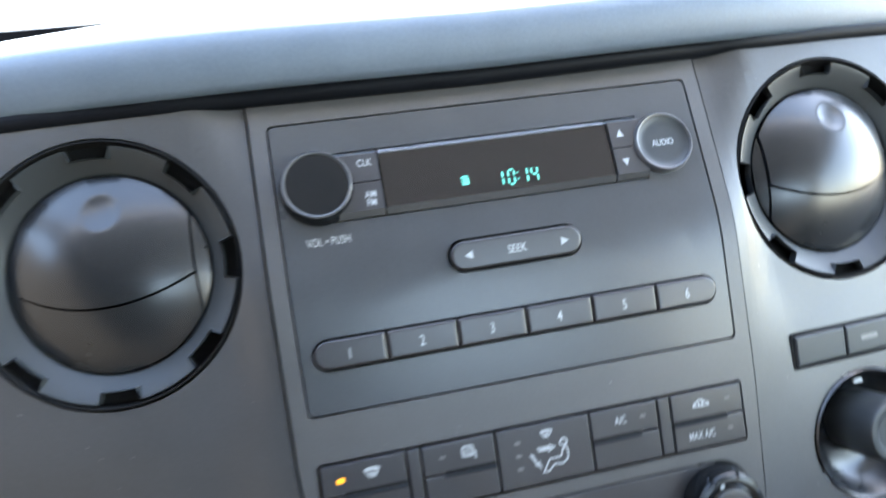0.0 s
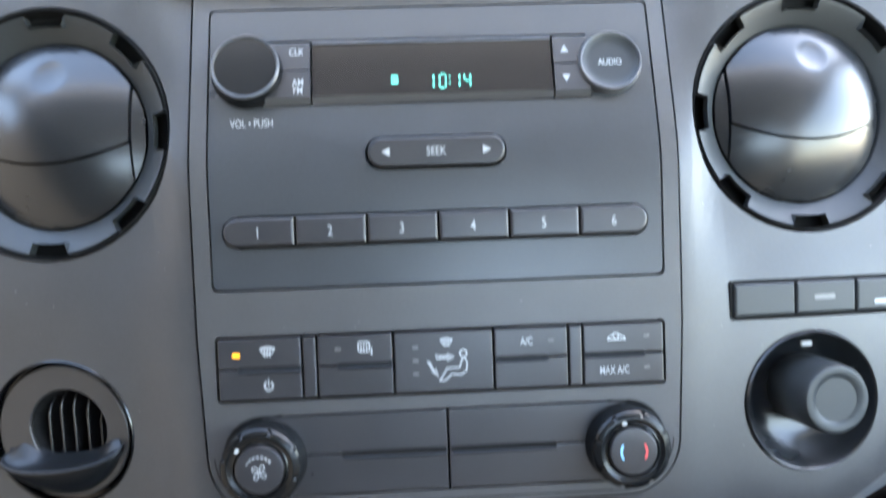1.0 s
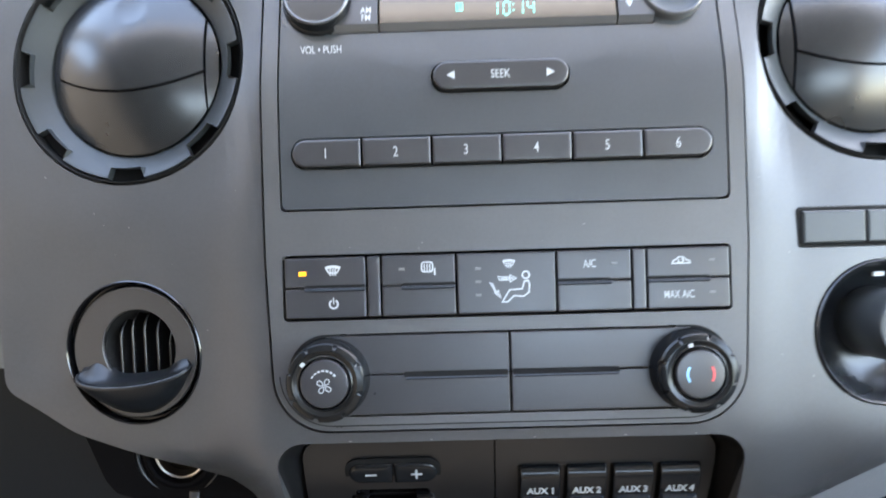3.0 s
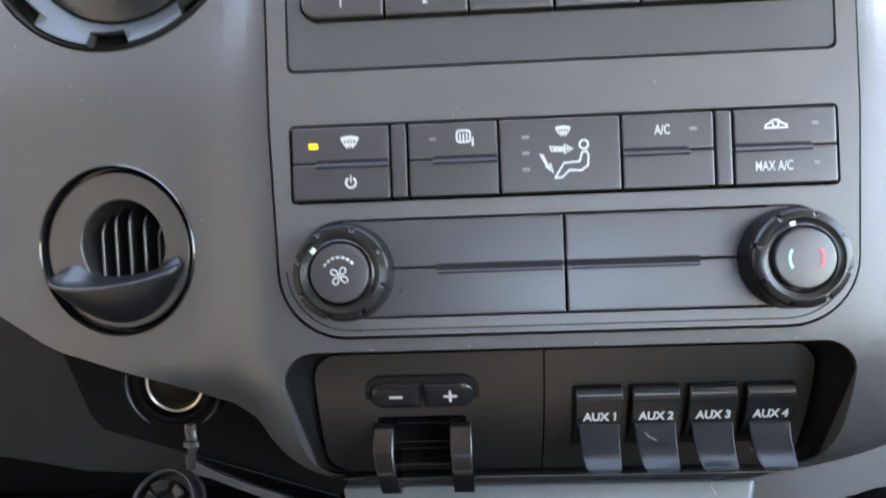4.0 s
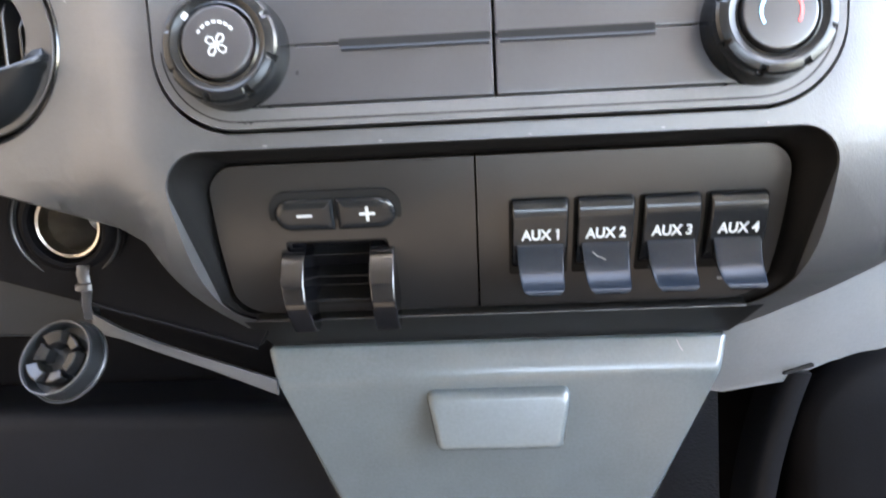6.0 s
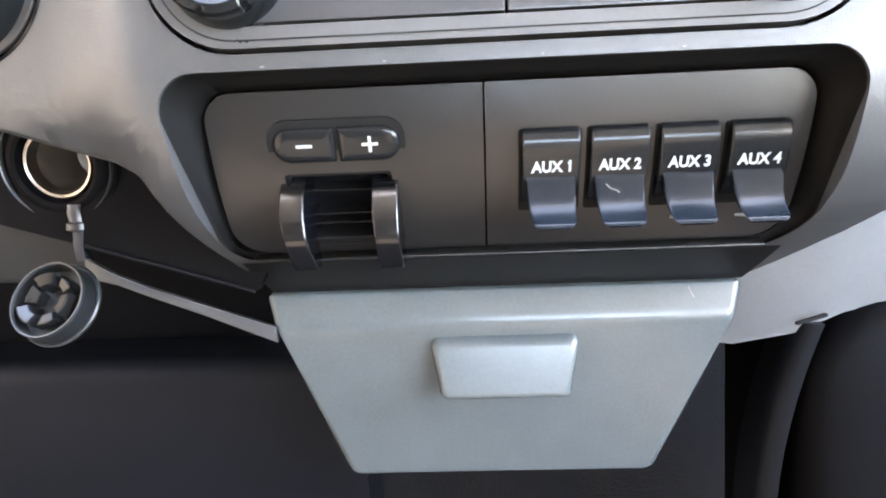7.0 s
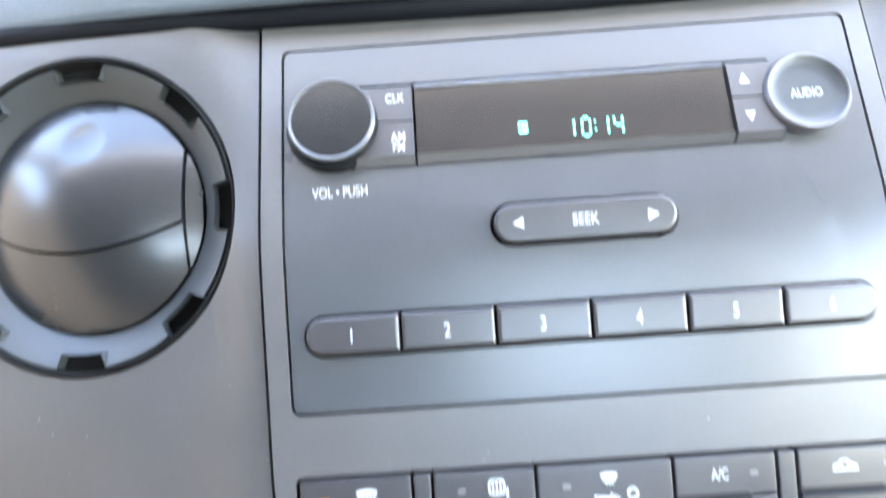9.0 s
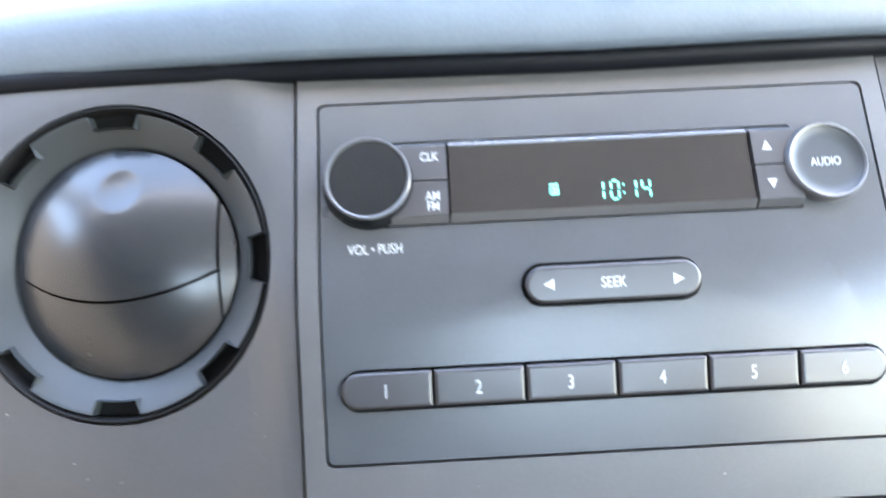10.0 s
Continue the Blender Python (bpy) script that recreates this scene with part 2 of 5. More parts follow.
def blot(bm, outline, y, depth=0.00025):
    loft(bm, [[(x, y, z) for x, z in outline], [(x, y - depth, z) for x, z in outline]], True, True)
    return bm


def arc(cx, cz, r, a0, a1, n=10):
    return [(cx + r * math.cos(radians(a0 + (a1 - a0) * i / n)), cz + r * math.sin(radians(a0 + (a1 - a0) * i / n))) for i in range(n + 1)]


def lettering(text, height, x, y, z, parent, mat=None, squeeze=0.8, name="lettering", label="", bold=0.0, space=1.0):
    """Raised print of cap height `height`, centred on (x, z), its back on y."""
    cu = bpy.data.curves.new("print", "FONT")
    cu.body, cu.size, cu.extrude, cu.align_x, cu.offset, cu.space_line, cu.space_character = text, 1.0, 0.0, "CENTER", bold, 0.82, space
    ob = bpy.data.objects.new("print", cu)
    scene.collection.objects.link(ob)
    me = bpy.data.meshes.new_from_object(ob.evaluated_get(bpy.context.evaluated_depsgraph_get()))
    bpy.data.objects.remove(ob)
    bm = bmesh.new()
    bm.from_mesh(me)
    bpy.data.meshes.remove(me)
    zs = [v.co.y for v in bm.verts]
    xs = [v.co.x for v in bm.verts]
    lines = text.count("\n") + 1
    s = height / 0.70
    mid_z, mid_x = (max(zs) + min(zs)) / 2, (max(xs) + min(xs)) / 2
    for v in bm.verts:
        v.co = ((v.co.x - mid_x) * s * squeeze + x, y, (v.co.y - mid_z) * s + z)
    done = bmesh.ops.extrude_face_region(bm, geom=bm.faces[:])
    for v in done["geom"]:
        if isinstance(v, bmesh.types.BMVert):
            v.co.y -= 0.0002
    return part(name, bm, mat or PRINT, parent, label)


# ---- the shape of the dash ----
# the round fittings: middle (x, depth, z), turn about the upright, tilt, radius of the land round each
VENT_L = (-0.1994, 0.0152, 0.1070, -4.6, -3.0, 0.0664)
VENT_R = (0.1988, 0.0130, 0.1068, 3.6, -3.0, 0.0655)
DEMIST = (-0.2010, 0.0158, -0.0489, -7.0, 4.0, 0.0398)
SELECT = (0.1945, 0.0055, -0.0468, 4.0, -0.5, 0.0385)
ROW_X = 0.2036


def wrap(x):
    """How far the dash face falls back at x."""
    e = max(0.0, min(1.0, (abs(x) - 0.127) / 0.040))
    return (0.0045 if x < 0 else 0.0035) * e * e * (3 - 2 * e) + (0.085 if x < 0 else 0.060) * max(0.0, abs(x) - 0.124)


def brow(x):
    """How far the pad on top falls back at x."""
    a = max(0.0, abs(x) - 0.08)
    return 0.70 * a * a if a < 0.16 else 0.70 * 0.0256 + (a - 0.16) * 0.224


def curl(z):
    """How far the lower edge of the face tucks in."""
    d = max(0.0, -0.135 - z)
    return 5.0 * max(0.0, -0.085 - z) ** 2 + (22 * d * d if d < 0.028 else 0.01725 + 1.23 * (d - 0.028))


def lean(z):
    """How far the upper part of the stack leans away."""
    d = max(0.0, z - 0.075)
    return 4.5 * d * d if d < 0.025 else 0.0028 + 0.225 * (d - 0.025)


def roll(x, z):
    """How far the slanting lower edges of the fascia roll under."""
    out = 0.0
    for ax, az, nx, nz, s, top in ((-0.24, -0.0935, 0.298, 0.954, -1, 0.0), (0.152, -0.149, -0.563, 0.826, 1, 0.0), (-0.1295, -0.140, 0.917, 0.397, -1, -0.102)):
        d = max(0.0, 0.013 - max(0.0, (x - ax) * nx + (z - az) * nz))
        e = max(0.0, min(1.0, (s * x - 0.112) / 0.045))
        g = max(0.0, min(1.0, (top - z) / 0.028))
        out += 34 * d * d * e * e * (3 - 2 * e) * g * g * (3 - 2 * g)
    return out


def belly(x, z):
    """How the driver's side of the face falls back towards its foot."""
    d, e = max(0.0, 0.045 - z), max(0.0, min(1.0, (-0.125 - x) / 0.06))
    return (0.42 * d * d if d < 0.095 else 0.00379 + 0.0798 * (d - 0.095)) * e * e * (3 - 2 * e)


def surface(x, z):
    """The dash face, with flat lands round the vents and dials."""
    s = max(0.0, min(1.0, (abs(x) - 0.125) / 0.03))
    y = wrap(x) + curl(z) + lean(z) * (1 - 0.55 * s * s * (3 - 2 * s)) + roll(x, z) + belly(x, z)
    for cx, cy, cz, turn, tilt, r in (VENT_L, VENT_R, DEMIST, SELECT):
        d = math.hypot(x - cx, z - cz)
        w = 0.045 - (0.031 if cz > 0.09 else 0.0) * max(0.0, (z - cz) / max(d, 1e-6))
        f = max(0.0, min(1.0, (r + 0.004 + w - d) / w))
        e = max(0.0, min(1.0, (abs(x) - 0.125) / max(0.02, abs(cx) - r - 0.125)))
        f = f * f * (3 - 2 * f) * e * e * (3 - 2 * e)
        if f:
            y += (cy + (x - cx) * math.tan(radians(turn)) - (z - cz) * math.tan(radians(tilt)) - y) * f
    return y


SOFT = [(i * 0.004, j * 0.004, (3 - abs(i)) * (3 - abs(j)) / 81) for i in range(-2, 3) for j in range(-2, 3)]


@functools.lru_cache(maxsize=None)
def face(x, z):
    """The dash face with its changes of slope eased."""
    return sum(surface(x + dx, z + dz) * k for dx, dz, k in SOFT)


def fitted(spot):
    """The pose of a round fitting on the dash face."""
    cx, cy, cz, turn, tilt, _ = spot
    return on_panel(cx, cy, cz, tilt, 0, turn)


def leaning(z):
    """Turns a part about the height z to lie on the leaning upper stack."""
    slope = math.degrees(math.atan(min(0.225, 9.0 * max(0.0, z - 0.075))))
    return Matrix.Translation((0, lean(z), z)) @ pose(0, 0, 0, -slope) @ Matrix.Translation((0, 0, -z))



dash = thing("dashboard", on_panel(0, 0, 0), "charcoal grained plastic truck dashboard under a slate vinyl pad", "dashboard")

# fascia
outline = rounded([(-0.2765, -0.0690), (-0.2400, -0.0935), (-0.1520, -0.1210), (-0.1385, -0.1275), (-0.1305, -0.1420), (-0.1165, -0.1700), (-0.1125, -0.1862), (0.1150, -0.1868),
                   (0.1395, -0.1610), (0.1520, -0.1490), (0.240, -0.089), (0.296, -0.062), (0.296, 0.1815), (0.145, 0.1895), (-0.145, 0.1895), (-0.2765, 0.1815)],
                  [0.012, 0.05, 0.02, 0.010, 0.02, 0.02, 0.006, 0.008, 0.03, 0.03, 0.08, 0.030, 0.001, 0.02, 0.02, 0.001], 6)
REC_OUT = [(-0.1150, -0.1665), (0.1175, -0.1680), (0.1205, -0.0960), (-0.1225, -0.0958)]
REC_R = [0.012, 0.016, 0.014, 0.014]
holes = [
    rounded([(-0.1204, -0.0905), (0.1204, -0.0905), (0.1239, 0.0), (0.1239, 0.186), (-0.1239, 0.186), (-0.1239, 0.0)], [0.030, 0.030, 0.05, 0.002, 0.002, 0.05], 10),
    *(circle2(cx, cz, r - 0.0006) for cx, _, cz, _, _, r in (VENT_L, VENT_R, DEMIST, SELECT)),
    box2(ROW_X - 0.0525, ROW_X + 0.0525, -0.0025, 0.0185, 0.002),
    rounded(REC_OUT, REC_R, 8),
]
part("fascia", holed(bmesh.new(), outline, holes, 0.0, 0.026, face, 0.006), FASCIA, dash, "charcoal grained plastic fascia", bevel=0.0024)
low_edge = [p for p in outline if p[1] < -0.058]
for edge in ([p for p in low_edge if p[0] < -0.112], [p for p in low_edge if p[0] > 0.112]):
    bm, rows = bmesh.new(), []
    for i, (x, z) in enumerate(edge):
        p, q = edge[max(0, i - 1)], edge[min(len(edge) - 1, i + 1)]
        d = Vector((q[0] - p[0], q[1] - p[1])).normalized()
        rows.append([bm.verts.new((x + d.y * o, face(x, z) + y, z - d.x * o)) for o, y in ((-0.0022, 0.0004), (-0.0006, 0.0007), (0.0007, 0.0017), (0.0014, 0.0034), (0.0016, 0.0070), (0.0016, 0.0110), (0.0024, 0.0116), (0.0028, 0.0124), (0.0022, 0.0132), (0.0, 0.0140))])
    for a, b in zip(rows, rows[1:]):
        for j in range(9):
            bm.faces.new((a[j], a[j + 1], b[j + 1], b[j]))
    part("rolled_edge", bm, BEZEL, dash, "dark rolled lower edge of the fascia", angle=60)
for s in (-1, 1):
    ends = [(s * 0.285, -0.060), (s * 0.66, -0.045), (s * 0.66, 0.20), (s * 0.285, 0.20)]
    bm = holed(bmesh.new(), rounded(ends[::s], 0.003, 3), [], 0.018, 0.022, lambda x, z: wrap(x) + lean(z) + 0.25 * max(0.0, -0.04 - z), 0.03)
    part("outer_panel", bm, FASCIA if s > 0 else TRAY, dash, "charcoal dash panel beyond the centre fascia" if s > 0 else "pewter grey dash panel beyond the centre fascia")
bm = bmesh.new()
holed(bm, box2(-0.272, 0.29, -0.05, 0.19), [circle2(cx, cz, r - 0.0075) for cx, _, cz, _, _, r in (VENT_L, VENT_R, DEMIST, SELECT)],
      0.026, 0.030, lambda x, z: wrap(x) + lean(z), 0.03)
part("backing", bm, GAP, dash, "black backing behind the fascia")

# the sunk box round the lower switches
IN_TOP_Z, IN_TOP_Y, IN_LEAN = -0.0992, 0.0195, 24.2
sin_l, cos_l = math.sin(radians(IN_LEAN)), math.cos(radians(IN_LEAN))


def inner(x, down):
    """A point of the sunk plate, `down` metres below its top edge."""
    return (x, IN_TOP_Y + down * sin_l, IN_TOP_Z - down * cos_l)


ring_out = rounded(REC_OUT, REC_R, 8)
IN_C = [(-0.1135, 0.0690), (0.1135, 0.0690), (0.1145, 0.0), (-0.1138, 0.0)]
ring_in = [inner(x, -d) for x, d in rounded([(x, -d) for x, d in IN_C], [0.008, 0.014, 0.012, 0.012], 8)]
rings = [[(x, face(x, z) + 0.0015, z) for x, z in ring_out]]
for f in (0.06, 0.2, 0.55, 1.0):
    rings.append([tuple(Vector((x, face(x, z) + 0.004, z)).lerp(Vector(q), f)) for (x, z), q in zip(ring_out, ring_in)])
rings.append([(x, y + 0.0125 * cos_l, z + 0.0125 * sin_l) for x, y, z in ring_in])
bm = bmesh.new()
loft(bm, rings, False, True)
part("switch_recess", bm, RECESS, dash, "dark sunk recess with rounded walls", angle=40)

bm = bmesh.new()
rows = []
for i in range(25):
    f = i / 24
    rows.append([bm.verts.new((-0.1140 + (0.2310 + 0.0010 * g) * f, 0, -0.1672 - 0.0194 * g)) for g in (0, 0.15, 0.35, 0.55, 0.75, 0.9, 1.0)])
for a, b in zip(rows, rows[1:]):
    for j in range(6):
        bm.faces.new((a[j], b[j], b[j + 1], a[j + 1]))
done = bmesh.ops.extrude_face_region(bm, geom=bm.faces[:])
back = {v for v in done["geom"] if isinstance(v, bmesh.types.BMVert)}
for v in bm.verts:
    v.co.y = face(v.co.x, v.co.z) + (0.002 if v in back else -0.0008)
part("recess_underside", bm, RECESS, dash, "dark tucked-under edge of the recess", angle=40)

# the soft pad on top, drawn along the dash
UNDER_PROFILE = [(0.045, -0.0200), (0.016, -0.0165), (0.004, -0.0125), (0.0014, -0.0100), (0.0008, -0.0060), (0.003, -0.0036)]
PAD_PROFILE = [(0.020, -0.003), (0.003, -0.0036), (-0.0015, -0.0032), (-0.0048, -0.0016), (-0.0064, 0.0015), (-0.0066, 0.0080), (-0.0058, 0.0140), (-0.0042, 0.0190), (-0.0014, 0.0234), (0.0030, 0.0268),
               (0.0085, 0.0288), (0.0160, 0.0296), (0.0260, 0.0299), (0.0385, 0.0300), (0.0398, 0.0293), (0.0402, 0.0270), (0.0402, 0.0150)]
SHELF_PROFILE = [(0.0416, 0.0150), (0.0416, 0.0278), (0.0420, 0.0293), (0.0432, 0.0301), (0.10, 0.0306), (0.20, 0.029), (0.40, 0.025), (0.60, 0.019), (0.62, 0.0)]
XS = [-0.86 + 1.72 * i / 120 for i in range(121)]
tilt_back = Matrix.Rotation(radians(22), 4, "X")


def drawn(profile, hug=False):
    """A profile drawn along the curve of the dash top, or laid close on the fascia under it."""
    bm, rows = bmesh.new(), []
    for x in XS:
        base = Vector((x, brow(x) + 0.0100, 0.1900 - 0.0025 * max(0.0, 1 - abs(x) / 0.22)))
        if hug:
            base.y = min(base.y, face(max(-0.27, min(0.27, x)), 0.180) - 0.0062 + 0.35 * max(0.0, abs(x) - 0.27))
        rows.append([bm.verts.new(base + tilt_back @ Vector((0, y * (1 - 0.25 * min(1, abs(x) / 0.85) * (y > 0.1)), z))) for y, z in profile])
    for a, b in zip(rows, rows[1:]):
        for i in range(len(profile) - 1):
            bm.faces.new((a[i], a[i + 1], b[i + 1], b[i]))
    return bm


# Shade below the pad is built as a near-black strip close on the fascia.
part("pad_shade_strip", drawn(UNDER_PROFILE, True), KNEE, dash, "near-black strip standing in for the shade under the pad", angle=60)
part("pad", drawn(PAD_PROFILE), PAD, dash, "slate blue-grey grained vinyl dash pad", angle=60)
part("dash_top", drawn(SHELF_PROFILE), PAD, dash, "slate vinyl dash top behind the pad", angle=60)
part("pad_gap", drawn([(0.0398, 0.0190), (0.0420, 0.0190), (0.0420, 0.0120)]), GAP, dash, "dark gap behind the pad", angle=60)

# below the fascia: the black socket panel, the light lower trim, a rail and a knee bolster
bm = bmesh.new()
holed(bm, rounded([(-0.275, -0.075), (-0.2585, -0.107), (-0.2465, -0.135), (-0.2395, -0.1435), (-0.1970, -0.1560), (-0.1550, -0.1685), (-0.112, -0.182), (-0.095, -0.150), (-0.098, -0.06), (-0.275, -0.04)],
                  [0.004, 0.01, 0.008, 0.008, 0.02, 0.02, 0.004, 0.004, 0.002, 0.002], 4),
      [circle2(-0.1990, -0.1200, 0.0205)], 0.066, 0.072)
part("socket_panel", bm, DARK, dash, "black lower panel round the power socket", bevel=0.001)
part("panel_edge", stroke(bmesh.new(), [(-0.196, -0.1557), (-0.180, -0.1605), (-0.155, -0.1678), (-0.112, -0.1810)], 0.0013, 0.0655, depth=0.0010), KNEE, dash, "thin dull edge under the socket panel")


def band(bm, stations, thick):
    """A strip through stations (x, y_top, z_top, y_bottom, z_bottom) with a rolled lower edge."""
    rows = []
    for x, yt, zt, yb, zb in stations:
        ring = [(yt, zt), (yt + (yb - yt) * 0.5, zt + (zb - zt) * 0.5), (yb, zb + thick), (yb + thick * 0.3, zb + thick * 0.2), (yb + thick, zb), (yb + thick * 2, zb + thick), (yt + thick * 2, zt)]
        rows.append([bm.verts.new((x, y, z)) for y, z in ring])
    for a, b in zip(rows, rows[1:]):
        for i in range(len(rows[0])):
            j = (i + 1) % len(rows[0])
            bm.faces.new((a[i], a[j], b[j], b[i]))
    bm.faces.new(rows[0])
    bm.faces.new(rows[-1])
    return bm


part("lower_trim", band(bmesh.new(), [(0.080, 0.085, -0.165, 0.160, -0.2310), (0.110, 0.085, -0.165, 0.146, -0.2295), (0.133, 0.080, -0.160, 0.142, -0.2320), (0.163, 0.075, -0.150, 0.136, -0.2255), (0.190, 0.072, -0.125, 0.136, -0.2145),
                                      (0.223, 0.074, -0.095, 0.136, -0.2070), (0.29, 0.09, -0.070, 0.146, -0.189), (0.42, 0.13, -0.03, 0.18, -0.145), (0.64, 0.22, -0.01, 0.26, -0.10)], 0.004),
     TRIM, dash, "light grey lower dash trim", angle=45)
part("trim_slot", blot(bmesh.new(), rounded([(-0.0085, -0.0010), (0.0085, 0.0032), (0.0085, 0.0052), (-0.0080, 0.0008)], 0.0008, 3), 0, 0.002), GAP, dash, "dark slot in the lower trim",
     pose(0.1660, 0.1262, -0.2165, 0, 0, 4))
part("lower_rail", band(bmesh.new(), [(-0.2060, 0.0890, -0.1650, 0.0905, -0.1755), (-0.2030, 0.0885, -0.1668, 0.0895, -0.1765), (-0.1900, 0.088, -0.1740, 0.0885, -0.1796), (-0.1720, 0.088, -0.1815, 0.0885, -0.1868),
                                      (-0.1470, 0.089, -0.1905, 0.0895, -0.1965), (-0.1120, 0.090, -0.2030, 0.0910, -0.2115)], 0.0016), RAIL, dash, "thin grey lower dash rail", angle=45)
part("knee_panel", band(bmesh.new(), [(-0.62, 0.150, -0.050, 0.165, -0.165), (-0.340, 0.112, -0.060, 0.125, -0.176), (-0.270, 0.090, -0.070, 0.100, -0.178), (-0.240, 0.089, -0.125, 0.096, -0.1778), (-0.2150, 0.089, -0.150, 0.093, -0.1770),
                                      (-0.2050, 0.0893, -0.1640, 0.0910, -0.1755)], 0.003), SLATE, dash, "slate grey knee panel under the dash", angle=45)
bm = bmesh.new()
slab(bm, 0.166, 0.44, -0.46, -0.206, [0.02, 0.02, 0.02, 0.05], [(0, 0.24), (0, 0.146), (0.002, 0.136), (0.006, 0.129), (0.012, 0.125), (0.03, 0.122)], 8)
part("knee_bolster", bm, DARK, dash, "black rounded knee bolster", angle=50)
bm = bmesh.new()
rows = []
for i in range(15):
    z = -0.2185 - 0.018 * i
    u = min(1.0, i / 6)
    x = 0.1690 - 0.018 * u * (2 - u) - 0.0006 * i
    rows.append([bm.verts.new((x + dx, 0.132 + dy + 0.0012 * i, z)) for dx, dy in ((-0.004, 0.030), (-0.004, 0.010), (-0.003, 0.005), (-0.001, 0.001), (0.003, -0.001), (0.007, -0.002), (0.012, 0.030))])
for a, b in zip(rows, rows[1:]):
    for i in range(7):
        bm.faces.new((a[i], a[(i + 1) % 7], b[(i + 1) % 7], b[i]))
bm.faces.new(rows[0])
bm.faces.new(rows[-1])
part("bolster_edge", bm, KNEE, dash, "smooth dark grey edge of the knee bolster", angle=60)
bm = bmesh.new()
bar(bm, -0.62, -0.085, [(0.180, -0.2385), (0.172, -0.2400), (0.166, -0.2445), (0.164, -0.2525), (0.176, -0.34), (0.205, -0.43), (0.235, -0.43), (0.235, -0.2385)])
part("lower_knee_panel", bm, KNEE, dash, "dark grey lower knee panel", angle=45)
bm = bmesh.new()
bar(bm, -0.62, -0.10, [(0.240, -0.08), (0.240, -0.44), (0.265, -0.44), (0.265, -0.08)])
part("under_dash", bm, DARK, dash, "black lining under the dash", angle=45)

# ---- centre bezel ----
bezel = thing("centre_bezel", on_panel(0, -0.0015, 0), "charcoal satin plastic centre stack bezel around radio and climate controls", "trim panel")
bez_out = rounded([(-0.1188, -0.0889), (0.1188, -0.0889), (0.1223, 0.0), (0.1223, 0.184), (-0.1223, 0.184), (-0.1223, 0.0)], [0.0286, 0.0286, 0.05, 0.002, 0.002, 0.05], 10)
STRIP_Z, STRIP_H = -0.0607, 0.0212
bez_holes = [box2(-0.1143, 0.1143, 0.0235, 0.1682, 0.003), box2(-0.1142, 0.1138, -0.0325, 0.0012, 0.0025),
             box2(-0.0915 - STRIP_H, 0.0915 + STRIP_H, STRIP_Z - STRIP_H, STRIP_Z + STRIP_H, STRIP_H - 0.0005, 14)]
part("frame", holed(bmesh.new(), bez_out, bez_holes, 0.0, 0.010, lambda x, z: lean(z), 0.012), BEZEL, bezel, bevel=0.0012)
scuff = [(-0.0905, -0.0866), (-0.0892, -0.0861), (-0.0884, -0.0869), (-0.0872, -0.0862), (-0.0862, -0.0870), (-0.0850, -0.0863), (-0.0838, -0.0866)]
part("scuff", stroke(bmesh.new(), scuff, 0.0005, 0.0, depth=0.0001), GAP, bezel, "small dark scuff")
low = [p for p in rounded([(-0.1160, -0.0864), (0.1160, -0.0864), (0.1190, -0.010), (-0.1190, -0.010)], [0.0270, 0.0270, 0.001, 0.001], 12) if p[1] < -0.030]
part("groove", stroke(bmesh.new(), low, 0.0005, 0.0002, depth=0.0004), GAP, bezel, "fine dark groove along the lower edge")
bm = bmesh.new()
slab(bm, -0.120, 0.120, -0.088, 0.180, 0.02, [(0, 0.030), (0, 0.024)])
part("backing", bm, GAP, bezel, "black carrier behind the bezel")

# ---- radio ----
radio = thing("car_radio", on_panel(0, -0.0015, 0), "blue-black car radio with lit clock, two knobs and preset buttons", "radio")
SEEK = (-0.0355, 0.0355, 0.0815, 0.0985)
PRESET = (-0.1078, 0.1064, 0.0445, 0.0608)
BLOCK_Z0, BLOCK_Z1 = 0.1158, 0.1500
plate_holes = [box2(*SEEK, 0.0084, 8), box2(*PRESET, 0.0080, 8), box2(-0.0905, 0.0806, BLOCK_Z0 - 0.0004, BLOCK_Z1 + 0.0004, 0.001)]
part("faceplate", holed(bmesh.new(), box2(-0.1132, 0.1132, 0.0247, 0.1673, 0.0030), plate_holes, 0.0, 0.008, lambda x, z: lean(z), 0.012), RADIO, radio, "blue-black satin faceplate", bevel=0.0008)
bm = bmesh.new()
slab(bm, -0.112, 0.112, 0.026, 0.101, 0.002, [(0, 0.012), (0, 0.0045)])
part("chassis", bm, GAP, radio, "black chassis behind the buttons")

FACE_STEPS = [(0.0, 0.005), (0.0, -0.0012), (0.0002, -0.0017), (0.0006, -0.0020), (0.0016, -0.0023)]


def key(name, x0, x1, z0, z1, radii, parent, mat=BUTTON, label="", steps=FACE_STEPS):
    return part(name, slab(bmesh.new(), x0, x1, z0, z1, radii, steps, 6), mat, parent, label, angle=40)


